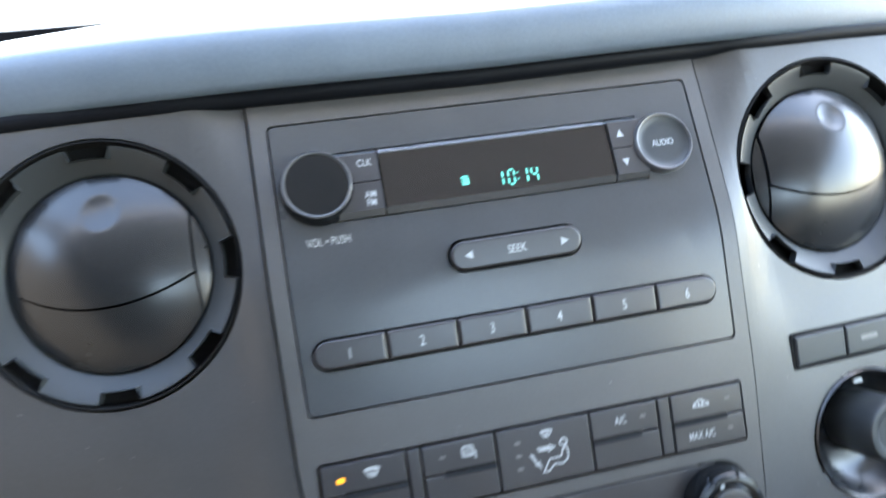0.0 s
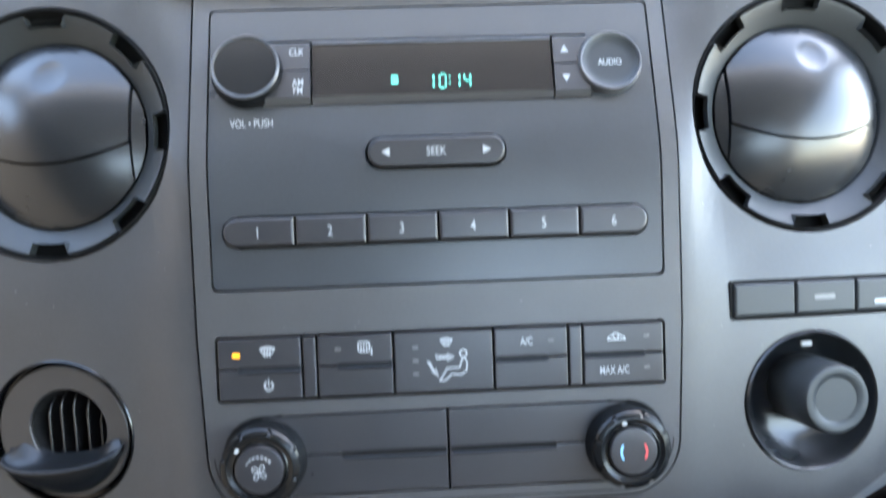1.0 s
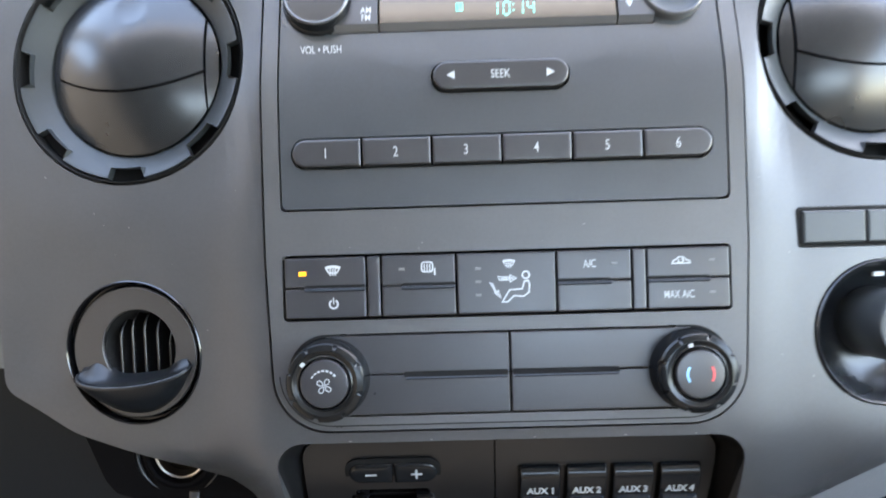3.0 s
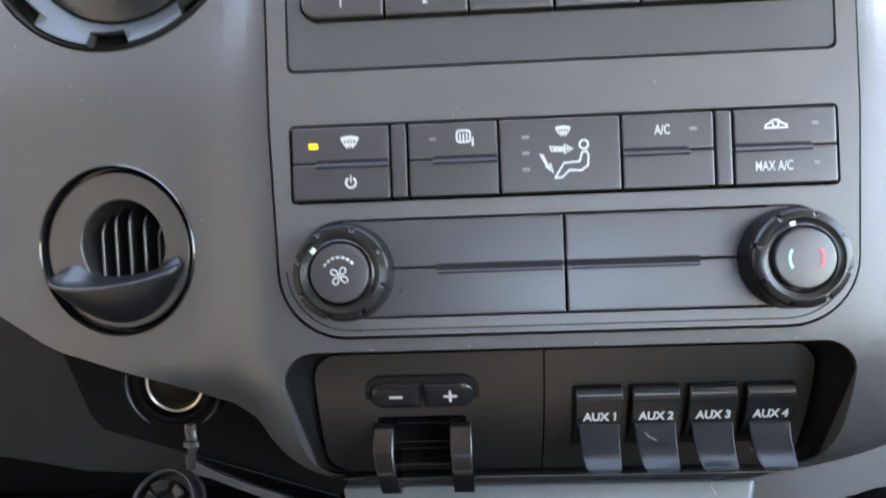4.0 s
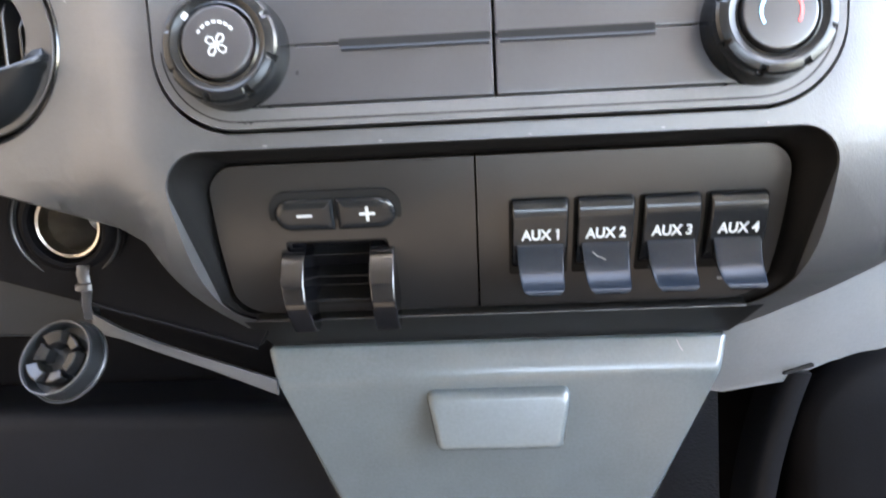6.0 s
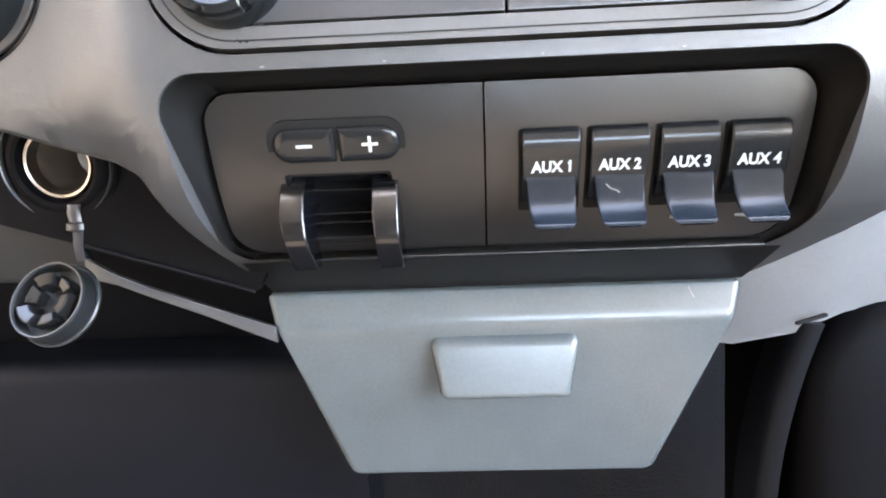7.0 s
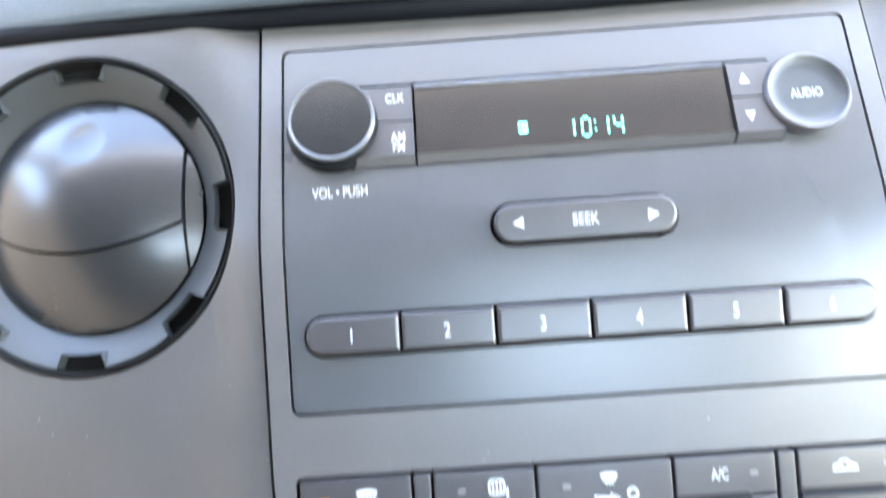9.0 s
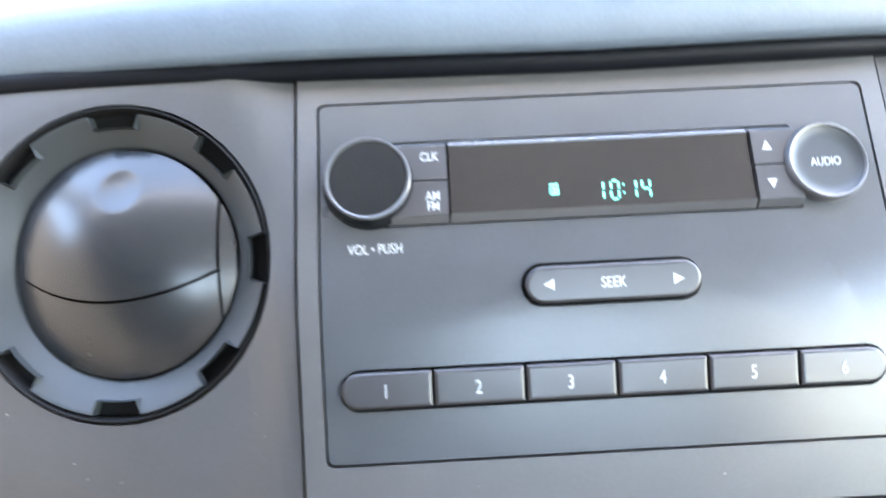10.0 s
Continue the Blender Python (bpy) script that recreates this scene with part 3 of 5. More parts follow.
seek = key("seek_button", SEEK[0] + 0.0014, SEEK[1] - 0.0012, SEEK[2] + 0.0015, SEEK[3] - 0.0012, 0.0071, radio, label="glossy black oval seek button")
lettering("SEEK", 0.0042, 0.0, -0.0023, 0.0902, seek, squeeze=0.78, bold=0.003)
for s, nm in ((-1, "left_arrow"), (1, "right_arrow")):
    part("arrow", blot(bmesh.new(), [(s * 0.0273, 0.0902), (s * 0.0232, 0.0902 + 0.0021), (s * 0.0232, 0.0902 - 0.0021)], -0.0023), PRINT, seek, "white arrow")
PITCH = 0.0356
for i in range(6):
    x0 = PRESET[0] + 0.0010 if i == 0 else -0.0003 + (i - 3) * PITCH + 0.0005
    x1 = PRESET[1] - 0.0010 if i == 5 else -0.0003 + (i - 2) * PITCH - 0.0005
    rl, rr_ = (0.0068 if i == 0 else 0.0005), (0.0068 if i == 5 else 0.0005)
    b = key("preset_button", x0, x1, PRESET[2] + 0.0014, PRESET[3] - 0.0011, [rl, rr_, rr_, rl], radio, label="black preset button with a white numeral")
    lettering(str(i + 1), 0.0052, -0.0008 + (i - 2.5) * PITCH, -0.0023, 0.0526, b, squeeze=0.72, bold=0.003)
lettering("VOL \u2022 PUSH", 0.0040, -0.0918, lean(0.1072) - 0.0002, 0.1072, radio, squeeze=0.72, bold=0.002, label="white volume lettering")


MID_Z = (BLOCK_Z0 + BLOCK_Z1) / 2
BLOCK = leaning(MID_Z)
window = part("display", slab(bmesh.new(), -0.0610, 0.0610, BLOCK_Z0 + 0.0026, BLOCK_Z1 - 0.0026, 0.0003, [(0, 0.0050), (0, -0.0022)], 2), BOARD, radio, "dark smoked clock display", BLOCK)
# The upper lip's reflection is put into its bright colour; the lower stays dull.
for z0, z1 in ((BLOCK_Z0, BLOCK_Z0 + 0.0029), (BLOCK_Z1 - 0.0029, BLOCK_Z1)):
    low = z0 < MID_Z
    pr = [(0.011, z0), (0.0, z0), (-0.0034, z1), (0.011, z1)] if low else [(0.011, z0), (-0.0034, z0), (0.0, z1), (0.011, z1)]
    part("display_lip", bar(bmesh.new(), -0.0612, 0.0612, pr), RIM if low else LIP, window, "dull lip under the display" if low else "lip along the display coloured bright for its sky reflection", Matrix())

SEGS = {"0": "abcdef", "1": "bc", "4": "bcfg"}


def digit(bm, ch, x, z, w, h, y, lean=0.10):
    t, g = 0.00075, 0.00028
    ends = {"a": ((0, h), (w, h)), "b": ((w, h), (w, h / 2)), "c": ((w, h / 2), (w, 0)), "d": ((0, 0), (w, 0)), "e": ((0, h / 2), (0, 0)), "f": ((0, h), (0, h / 2)), "g": ((0, h / 2), (w, h / 2))}
    for s in SEGS[ch]:
        (ax, az), (bx, bz) = ends[s]
        d = Vector((bx - ax, bz - az)).normalized() * g * 2
        p, q = Vector((ax, az)) + d, Vector((bx, bz)) - d
        stroke(bm, [(x + p.x + lean * p.y * 0.3, z + p.y), (x + q.x + lean * q.y * 0.3, z + q.y)], t, y, depth=0.0001)


bm = bmesh.new()
for ch, x in (("1", -0.0019), ("0", 0.0031), ("1", 0.0113), ("4", 0.0157)):
    digit(bm, ch, x if ch != "1" else x - 0.0012, 0.1218, 0.0031, 0.0076, -0.0022)
for dz in (0.0024, 0.0058):
    blot(bm, box2(0.0080, 0.0087, 0.1218 + dz - 0.0004, 0.1218 + dz + 0.0004, 0.0001, 1), -0.0022, 0.0001)
part("clock_digits", bm, CYAN, window, "glowing cyan clock digits")
bm = bmesh.new()
blot(bm, box2(-0.0214, -0.0178, 0.1247, 0.1293, 0.0004, 2), -0.0022, 0.0001)
part("stereo_lamp", bm, CYAN, window, "glowing cyan stereo indicator")
lettering("ST", 0.0028, -0.0196, -0.00226, 0.1270, window, GAP, squeeze=0.8, bold=0.002)

for (x0, x1, names) in ((-0.0900, -0.0620, ("CLK", "AM\nFM")), (0.0620, 0.0800, ("up", "down"))):
    for k, (z0, z1) in enumerate(((MID_Z + 0.0003, BLOCK_Z1), (BLOCK_Z0, MID_Z - 0.0003))):
        if k:
            pr, edge_z = [(0.005, z0 + 0.0026), (-0.0034, z0 + 0.0026), (-0.0034, z1), (0.005, z1)], [(0.005, z0), (0.0, z0), (-0.0033, z0 + 0.0026), (0.005, z0 + 0.0026)]
        else:
            pr, edge_z = [(0.005, z0), (-0.0034, z0), (-0.0034, z1 - 0.0026), (0.005, z1 - 0.0026)], [(0.005, z1 - 0.0026), (-0.0033, z1 - 0.0026), (0.0, z1), (0.005, z1)]
        b = part("side_button", bar(bmesh.new(), x0, x1, pr), BUTTON, radio, "flat black button beside the display", BLOCK, angle=20)
        part("button_edge", bar(bmesh.new(), x0, x1, edge_z), RIM, b, "sloping edge of the button", Matrix())
        if x0 < 0:
            lettering(names[k], 0.0036, -0.0688 + 0.0006 * k, -0.0034, 0.1428 if k == 0 else 0.1242, b, squeeze=0.78, bold=0.003)
        else:
            s = 1 if k == 0 else -1
            zc = 0.1408 if k == 0 else 0.1248
            part("arrow", blot(bmesh.new(), [(0.0678, zc + s * 0.0021), (0.0658, zc - s * 0.0018), (0.0698, zc - s * 0.0018)], -0.0034), PRINT, b, "white arrow")

VOL_X, VOL_Z, AUD_X, AUD_Z = -0.0932, 0.1334, 0.0908, 0.1330
vol = part("volume_knob", lathe(bmesh.new(), [(0.0190, 0.004), (0.0190, -0.0006), (0.0186, -0.0014), (0.0178, -0.0024), (0.0171, -0.0068), (0.0168, -0.0078)], 72, VOL_X, VOL_Z), KNOB, radio, "dark round volume knob with a polished rim", BLOCK, angle=28)
part("rim", lathe(bmesh.new(), [(0.0169, -0.0070), (0.0169, -0.0080), (0.0163, -0.0087), (0.0156, -0.0085), (0.0152, -0.0076), (0.0152, -0.0060)], 72, VOL_X, VOL_Z, cap=False), RIM, vol, "polished grey rim", Matrix(), angle=40)
part("cap", lathe(bmesh.new(), [(0.0153, -0.0062), (0.0151, -0.0073), (0.0120, -0.0068), (0.0080, -0.0065), (0.004, -0.0064), (0.001, -0.0064)], 72, VOL_X, VOL_Z), BUTTON, vol, "dished black cap", Matrix(), angle=50, weighted=False)
audio = part("audio_button", lathe(bmesh.new(), [(0.0168, 0.006), (0.0166, -0.0036), (0.0161, -0.0050), (0.0154, -0.0056), (0.0148, -0.0053), (0.0145, -0.0042)], 72, AUD_X, AUD_Z, cap=False), RIM, radio, "round dished audio button with a bright rim", BLOCK, angle=40)
part("cap", lathe(bmesh.new(), [(0.0146, -0.0030), (0.0145, -0.0046), (0.0130, -0.0038), (0.0112, -0.0034), (0.0092, -0.0033), (0.001, -0.0033)], 72, AUD_X, AUD_Z), RING, audio, "dished slate cap", Matrix(), angle=50)
lettering("AUDIO", 0.0034, AUD_X, -0.0033, AUD_Z, audio, squeeze=0.8, bold=0.002)

# ---- climate controls ----
climate = thing("climate_control", on_panel(0, -0.0015, 0), "black climate control unit with white icons and two rotary knobs", "climate control")
COLS = [(-0.1127, -0.0714), (-0.0706, -0.0640), (-0.0632, -0.0258), (-0.0250, 0.0248), (0.0256, 0.0629), (0.0637, 0.0703), (0.0711, 0.1123)]
TOP, BOT, ROW = -0.0002, -0.0310, -0.0156
CK = [(0.0, 0.006), (0.0, -0.0004), (0.0003, -0.0010), (0.0012, -0.0013)]
CY = -0.0013


def defrost(bm, x, z, s, front=True):
    """The fan-shaped windscreen with three rising wavy lines."""
    a = [(x - 0.0036 * s, z + 0.0014 * s)] + arc(x, z - 0.0072 * s, 0.0095 * s, 112, 68, 8)[0:] + [(x + 0.0036 * s, z + 0.0014 * s), (x + 0.0022 * s, z - 0.0012 * s), (x - 0.0022 * s, z - 0.0012 * s)]
    stroke(bm, a, 0.00062 * s, CY, True)
    stroke(bm, arc(x, z - 0.0072 * s, 0.0088 * s, 112, 68, 8), 0.0009 * s, CY)
    for dx in (-0.0013, 0, 0.0013):
        stroke(bm, [(x + (dx + 0.0003 * (-1) ** i) * s, z + (0.0009 - 0.0009 * i) * s) for i in range(5)], 0.00052 * s, CY - 0.0001)


def climate_key(x0, x1, z0, z1, label):
    return key("button", x0, x1, z0, z1, 0.0009, climate, label=label, steps=CK)


def indicator(parent, x, z, mat=GREY_PRINT, w=0.0030, h=0.0013, label="small unlit indicator"):
    return part("indicator", slab(bmesh.new(), x - w / 2, x + w / 2, z - h / 2, z + h / 2, 0.0003, [(0, CY), (0, CY - 0.0002), (0.0002, CY - 0.0003)], 2), mat, parent, label)


def pair(c, upper, lower, left_slot):
    """An upper and a lower button with the finger slot between them."""
    x0, x1 = COLS[c]
    u = climate_key(x0, x1, ROW + 0.0002, TOP, upper)
    d = climate_key(x0, x1, BOT, ROW - 0.0002, lower)
    sx0, sx1 = (x0 + 0.009, x1 - 0.0003) if left_slot else (x0 + 0.0003, x1 - 0.009)
    ramp = [(CY + 0.0010, ROW - 0.0024), (CY - 0.0005, ROW - 0.0019), (CY - 0.0008, ROW - 0.0014), (CY - 0.0001, ROW - 0.0002), (CY + 0.0012, ROW - 0.0001)]
    part("finger_edge", bar(bmesh.new(), sx0 + 0.0010 * left_slot, sx1 - 0.0010 * (not left_slot), ramp), LEDGE, d, "rounded finger edge")
    a, b = (0.0022, 0.0) if left_slot else (0.0, 0.0022)
    part("finger_slot", blot(bmesh.new(), [(sx0, ROW - 0.0001), (sx1, ROW - 0.0001), (sx1 - b, ROW + 0.0014), (sx0 + a, ROW + 0.0014)], CY, 0.0001), GAP, u, "dark finger slot")
    return u, d


u, d = pair(0, "black defrost button with a lit amber lamp", "black power button with a white icon", True)
indicator(u, -0.1035, -0.0082, AMBER, 0.0038, 0.0022, "glowing amber indicator")
bm = bmesh.new()
defrost(bm, -0.0880, -0.0068, 1.0)
part("icon", bm, PRINT, u, "white windscreen defrost icon")
bm = bmesh.new()
stroke(bm, arc(-0.0880, -0.0240, 0.0021, 118, 422, 20), 0.00085, CY)
stroke(bm, [(-0.0880, -0.0206), (-0.0880, -0.0240)], 0.00044, CY)
part("icon", bm, PRINT, d, "white power icon")
u, d = pair(2, "black mirror and rear window heater button", "blank black button", True)
indicator(u, -0.0530, -0.0072)
bm = bmesh.new()
stroke(bm, rounded([(-0.0428, -0.0088), (-0.0372, -0.0088), (-0.0372, -0.0040), (-0.0428, -0.0040)], 0.0012, 3), 0.00075, CY, True)
for dx in (-0.0014, 0, 0.0014):
    stroke(bm, [(-0.0400 + dx + 0.0002 * (-1) ** i, -0.0050 - 0.0009 * i) for i in range(5)], 0.00055, CY)
blot(bm, [(-0.0366, -0.0106), (-0.0358, -0.0106), (-0.0358, -0.0066), (-0.0366, -0.0076)], CY)
part("icon", bm, PRINT, u, "white heated mirror icon")
mid = climate_key(*COLS[3], BOT, TOP, "large black airflow button with white icons and three indicators")
for k in range(3):
    indicator(mid, -0.0143, -0.0080 - 0.0067 * k, w=0.0030, h=0.0014)
bm = bmesh.new()
defrost(bm, 0.0014, -0.0058, 0.82)
# air arrow, foot arrow and the bent seat figure as plain outlines
stroke(bm, [(-0.0042, -0.0122), (-0.0036, -0.0142), (0.0018, -0.0142), (0.0018, -0.0152), (0.0050, -0.0134), (0.0018, -0.0116), (0.0018, -0.0126), (-0.0012, -0.0126)], 0.00044, CY, True)
for dz in (-0.0131, -0.0137):
    stroke(bm, [(-0.0030, dz), (0.0036, dz)], 0.0004, CY)
stroke(bm, [(-0.0084, -0.0154), (-0.0072, -0.0158), (-0.0050, -0.0206), (-0.0042, -0.0194), (-0.0032, -0.0230), (-0.0062, -0.0206), (-0.0056, -0.0206)], 0.00060, CY, True)
stroke(bm, [(-0.0076, -0.0160), (-0.0056, -0.0200), (-0.0042, -0.0218)], 0.0007, CY)
stroke(bm, circle2(0.0098, -0.0118, 0.0018, 14), 0.00075, CY, True)
stroke(bm, [(-0.0024, -0.0252), (0.0004, -0.0252), (0.0036, -0.0222), (0.0084, -0.0226), (0.0112, -0.0206), (0.0116, -0.0164), (0.0108, -0.0146), (0.0090, -0.0150), (0.0078, -0.0188), (0.0014, -0.0192)], 0.00072, CY, True)
part("icon", bm, PRINT, mid, "white airflow direction icon")
u, d = pair(4, "black air conditioning button", "blank black button", False)
lettering("A/C", 0.0040, 0.0420, CY, -0.0070, u, squeeze=0.68, bold=0.002)
indicator(u, 0.0545, -0.0072)
u, d = pair(6, "black air recirculation button", "black maximum cooling button", False)
bm = bmesh.new()
stroke(bm, [(0.0836, -0.0082), (0.0840, -0.0068), (0.0856, -0.0062), (0.0868, -0.0050), (0.0888, -0.0050), (0.0904, -0.0064), (0.0922, -0.0070), (0.0924, -0.0082)], 0.0007, CY, True)
stroke(bm, arc(0.0878, -0.0068, 0.0012, 150, 420, 8), 0.0006, CY - 0.0001)
part("icon", bm, PRINT, u, "white car recirculation icon")
indicator(u, 0.1035, -0.0068)
lettering("MAX A/C", 0.0040, 0.0868, CY, -0.0237, d, squeeze=0.66, bold=0.002)
indicator(d, 0.1035, -0.0230)
for c in (1, 5):
    climate_key(*COLS[c], BOT, TOP, "narrow blank black filler")
# the blank panels between the knobs
for sx in (-1, 1):
    for up in (0, 1):
        x0, x1 = (-0.0925, 0.0003) if sx < 0 else (0.0011, 0.0925)
        z0, z1 = (STRIP_Z + 0.0002, STRIP_Z + STRIP_H - 0.0010) if up else (STRIP_Z - STRIP_H + 0.0008, STRIP_Z - 0.0002)
        part("blank_panel", slab(bmesh.new(), x0, x1, z0, z1, 0.0006, [(0, 0.006), (0, 0.0004), (0.0003, -0.0001), (0.001, -0.0003)], 3), BUTTON, climate, "plain black satin panel between the knobs", angle=40)
    x0, x1 = (-0.0535, -0.0004) if sx < 0 else (0.0018, 0.0560)
    part("finger_slot", blot(bmesh.new(), box2(x0, x1, STRIP_Z - 0.0014, STRIP_Z + 0.0014, 0.0009, 3), -0.0004, 0.0002), GAP, climate, "dark slot between the blank panels")
    part("finger_edge", bar(bmesh.new(), x0 + 0.001, x1 - 0.0003, [(0.0005, STRIP_Z - 0.0030), (-0.0009, STRIP_Z - 0.0027), (-0.0012, STRIP_Z - 0.0022), (-0.0004, STRIP_Z - 0.0012), (0.001, STRIP_Z - 0.0012)]), LEDGE, climate, "rounded finger edge")

KNOB_X, KNOB_Z = 0.0915, -0.0618


def lugs(t, r, y):
    """Eight raised grips round the ring."""
    k = (t / (2 * math.pi) * 8 + 0.30) % 1.0
    proud = k < 0.86
    return (r + (0.0008 if proud else -0.0005) * (r > 0.0179), y)


for sx in (-1, 1):
    cx = sx * KNOB_X
    part("knob_well", lathe(bmesh.new(), [(0.0232, 0.004), (0.0228, 0.0002), (0.0210, 0.0002), (0.0208, 0.004)], 64, cx, KNOB_Z, cap=False), GAP, climate, "dark well round the knob")
    kn = part("knob", lathe(bmesh.new(), [(0.0208, 0.004), (0.0208, -0.0010), (0.0203, -0.0030), (0.0196, -0.0075), (0.0188, -0.0085), (0.0150, -0.0090)], 72, cx, KNOB_Z), GRIP, climate, "black rotary climate knob")
    part("grip_ring", lathe(bmesh.new(), [(0.0184, -0.0060), (0.0190, -0.0088), (0.0188, -0.0113), (0.0180, -0.0124), (0.0170, -0.0130), (0.0160, -0.0131), (0.0150, -0.0126), (0.0138, -0.0123), (0.0131, -0.0127), (0.0126, -0.0121), (0.0122, -0.0080)],
                                 160, cx, KNOB_Z, cap=False, shape=lugs), GRIP, kn, "black grip ring with raised lugs", angle=25)
    part("cap", lathe(bmesh.new(), [(0.0119, -0.0085), (0.0119, -0.0132), (0.0116, -0.0138), (0.0108, -0.0141), (0.004, -0.0142), (0.0005, -0.0142)], 64, cx, KNOB_Z), BUTTON, kn, "flat black knob cap")
    ang = radians(139 if sx < 0 else 106)
    part("pointer", slab(bmesh.new(), -0.0012, 0.0012, -0.0014, 0.0014, 0.0003, [(0, 0.001), (0, -0.0004), (0.0002, -0.0005)], 2), PRINT, kn, "white pointer mark",
         pose(cx + 0.0147 * math.cos(ang), -0.0122, KNOB_Z + 0.0147 * math.sin(ang), 0, 90 - math.degrees(ang)))
    bm = bmesh.new()
    if sx < 0:
        for i in range(7):
            a = 150 - i * 17
            stroke(bm, arc(cx, KNOB_Z - 0.0005, 0.0070, a, a - 11, 3), 0.0006 + 0.00008 * i, -0.0142)
        for k in range(4):
            m = Matrix.Rotation(radians(90 * k + 20), 2)
            blade = [m @ Vector(p) for p in ((0.0004, 0.0003), (0.0022, 0.0002), (0.0033, 0.0011), (0.0033, 0.0022), (0.0022, 0.0028), (0.0010, 0.0020))]
            stroke(bm, [(cx + p.x, KNOB_Z - 0.0010 + p.y) for p in blade], 0.0004, -0.0142, True)
        part("icon", bm, PRINT, kn, "white fan icon")
    else:
        part("icon", stroke(bm, arc(cx, KNOB_Z, 0.0064, 146, 214, 10), 0.0010, -0.0142), BLUE_PRINT, kn, "pale blue cold mark")
        part("icon", stroke(bmesh.new(), arc(cx, KNOB_Z, 0.0064, -34, 34, 10), 0.0010, -0.0142), RED_PRINT, kn, "red warm mark")

# ---- round air vents ----
BALL_R, DOME = 0.0476, 0.0135


def dome(x, z):
    return 0.0068 - DOME * (1 - (x * x + z * z) / BALL_R ** 2)


def seam(x):
    return -0.0158 + 6.6 * x * x


def flap(bm, xlo, xhi, zlo, zhi, dent=None, lift=0.0, nx=26, nz=18):
    """A curved shutter over x in [xlo, xhi] between two height functions, with a turned-down edge."""
    grid = []
    for i in range(nx + 1):
        x = xlo + (xhi - xlo) * i / nx
        a, b = zlo(x), zhi(x)
        col = []
        for j in range(nz + 1):
            z = a + (b - a) * j / nz
            y = dome(x, z) - lift
            if dent:
                d = math.hypot(x - dent[0], z - dent[1]) / dent[2]
                if d < 1:
                    y += dent[3] * (1 - d * d) ** 1.0
            col.append(bm.verts.new((x, y, z)))
        grid.append(col)
    for i in range(nx):
        for j in range(nz):
            bm.faces.new((grid[i][j], grid[i + 1][j], grid[i + 1][j + 1], grid[i][j + 1]))
    rim = [e for e in bm.edges if e.is_boundary]
    done = bmesh.ops.extrude_edge_only(bm, edges=rim)
    for v in done["geom"]:
        if isinstance(v, bmesh.types.BMVert):
            v.co.y += 0.004
    return bm


def notched(t, r, y):
    k = (math.degrees(t) % 45) / 45
    gap = abs(k - 0.5) > 0.300
    return (min(r, 0.0558) if gap and r > 0.0556 else r, y)


def ball_vent(side):
    v = thing("air_vent", fitted(VENT_L if side < 0 else VENT_R) @ Matrix.Scale(1.010 if side < 0 else 0.997, 4),
              "round black air vent with closed domed shutters in a notched ring", "air vent", "round dash vents")
    part("housing", lathe(bmesh.new(), [(0.0646, 0.012), (0.0642, 0.003), (0.0640, -0.0004), (0.0634, -0.0008), (0.0630, 0.0004), (0.0626, 0.0075), (0.0540, 0.0105), (0.0480, 0.018), (0.0470, 0.036)], 96, cap=True), GAP, v, "dark vent housing", angle=40)
    part("ring", lathe(bmesh.new(), [(0.0480, 0.018), (0.0482, 0.0105), (0.0486, 0.0088), (0.0496, 0.0074), (0.0556, 0.0034), (0.0602, 0.0004), (0.0616, 0.0000), (0.0623, 0.0050)], 320, cap=False, shape=notched),
         RING, v, "slate ring with notches", angle=30)
    w = 0.0406
    edge = lambda x: math.sqrt(max(BALL_R ** 2 - x * x, 1e-9))
    part("upper_shutter", flap(bmesh.new(), -w, w, lambda x: seam(x) + 0.0006, edge, (0.003, 0.0295, 0.0090, 0.0015), nx=60, nz=44), VENT, v, "domed upper shutter with a finger dimple", angle=50)
    part("lower_shutter", flap(bmesh.new(), -w, w, lambda x: -edge(x), lambda x: seam(x) - 0.0006, lift=-0.0008), VENT, v, "domed lower shutter", angle=50)
    for s in (-1, 1):
        lo, hi = (w + 0.0008, BALL_R - 0.0004) if s > 0 else (-BALL_R + 0.0004, -w - 0.0008)
        part("side_cheek", flap(bmesh.new(), lo, hi, lambda x: -edge(x), edge, lift=-0.0015, nx=8, nz=24), VENT, v, "narrow side cheek", angle=50)
    return v


ball_vent(-1)
ball_vent(1)

# ---- small demister vent ----
dem = thing("demister_vent", fitted(DEMIST), "small round black vent with fins and a scooped lip", "air vent")
part("rim", lathe(bmesh.new(), [(0.0397, 0.004), (0.0395, -0.0003), (0.0390, -0.0008), (0.0385, -0.0003), (0.0380, 0.0040), (0.0358, 0.0050), (0.0356, 0.010)], 72, cap=False), ARM, dem, "black grooved rim")
OPEN_X, OPEN_Z, OPEN_R = 0.0027, 0.0022, 0.0212
bm = holed(bmesh.new(), circle2(0, 0, 0.0358, 64), [circle2(OPEN_X, OPEN_Z, OPEN_R, 48)], 0.0012, 0.0035)
part("face_disc", bm, DISC, dem, "charcoal swivel disc", bevel=0.0006)
part("duct", lathe(bmesh.new(), [(OPEN_R - 0.0002, 0.0030), (OPEN_R - 0.0012, 0.010), (OPEN_R - 0.005, 0.020), (0.010, 0.026), (0.001, 0.0275)], 48, OPEN_X, OPEN_Z), GAP, dem, "dark duct", angle=50)
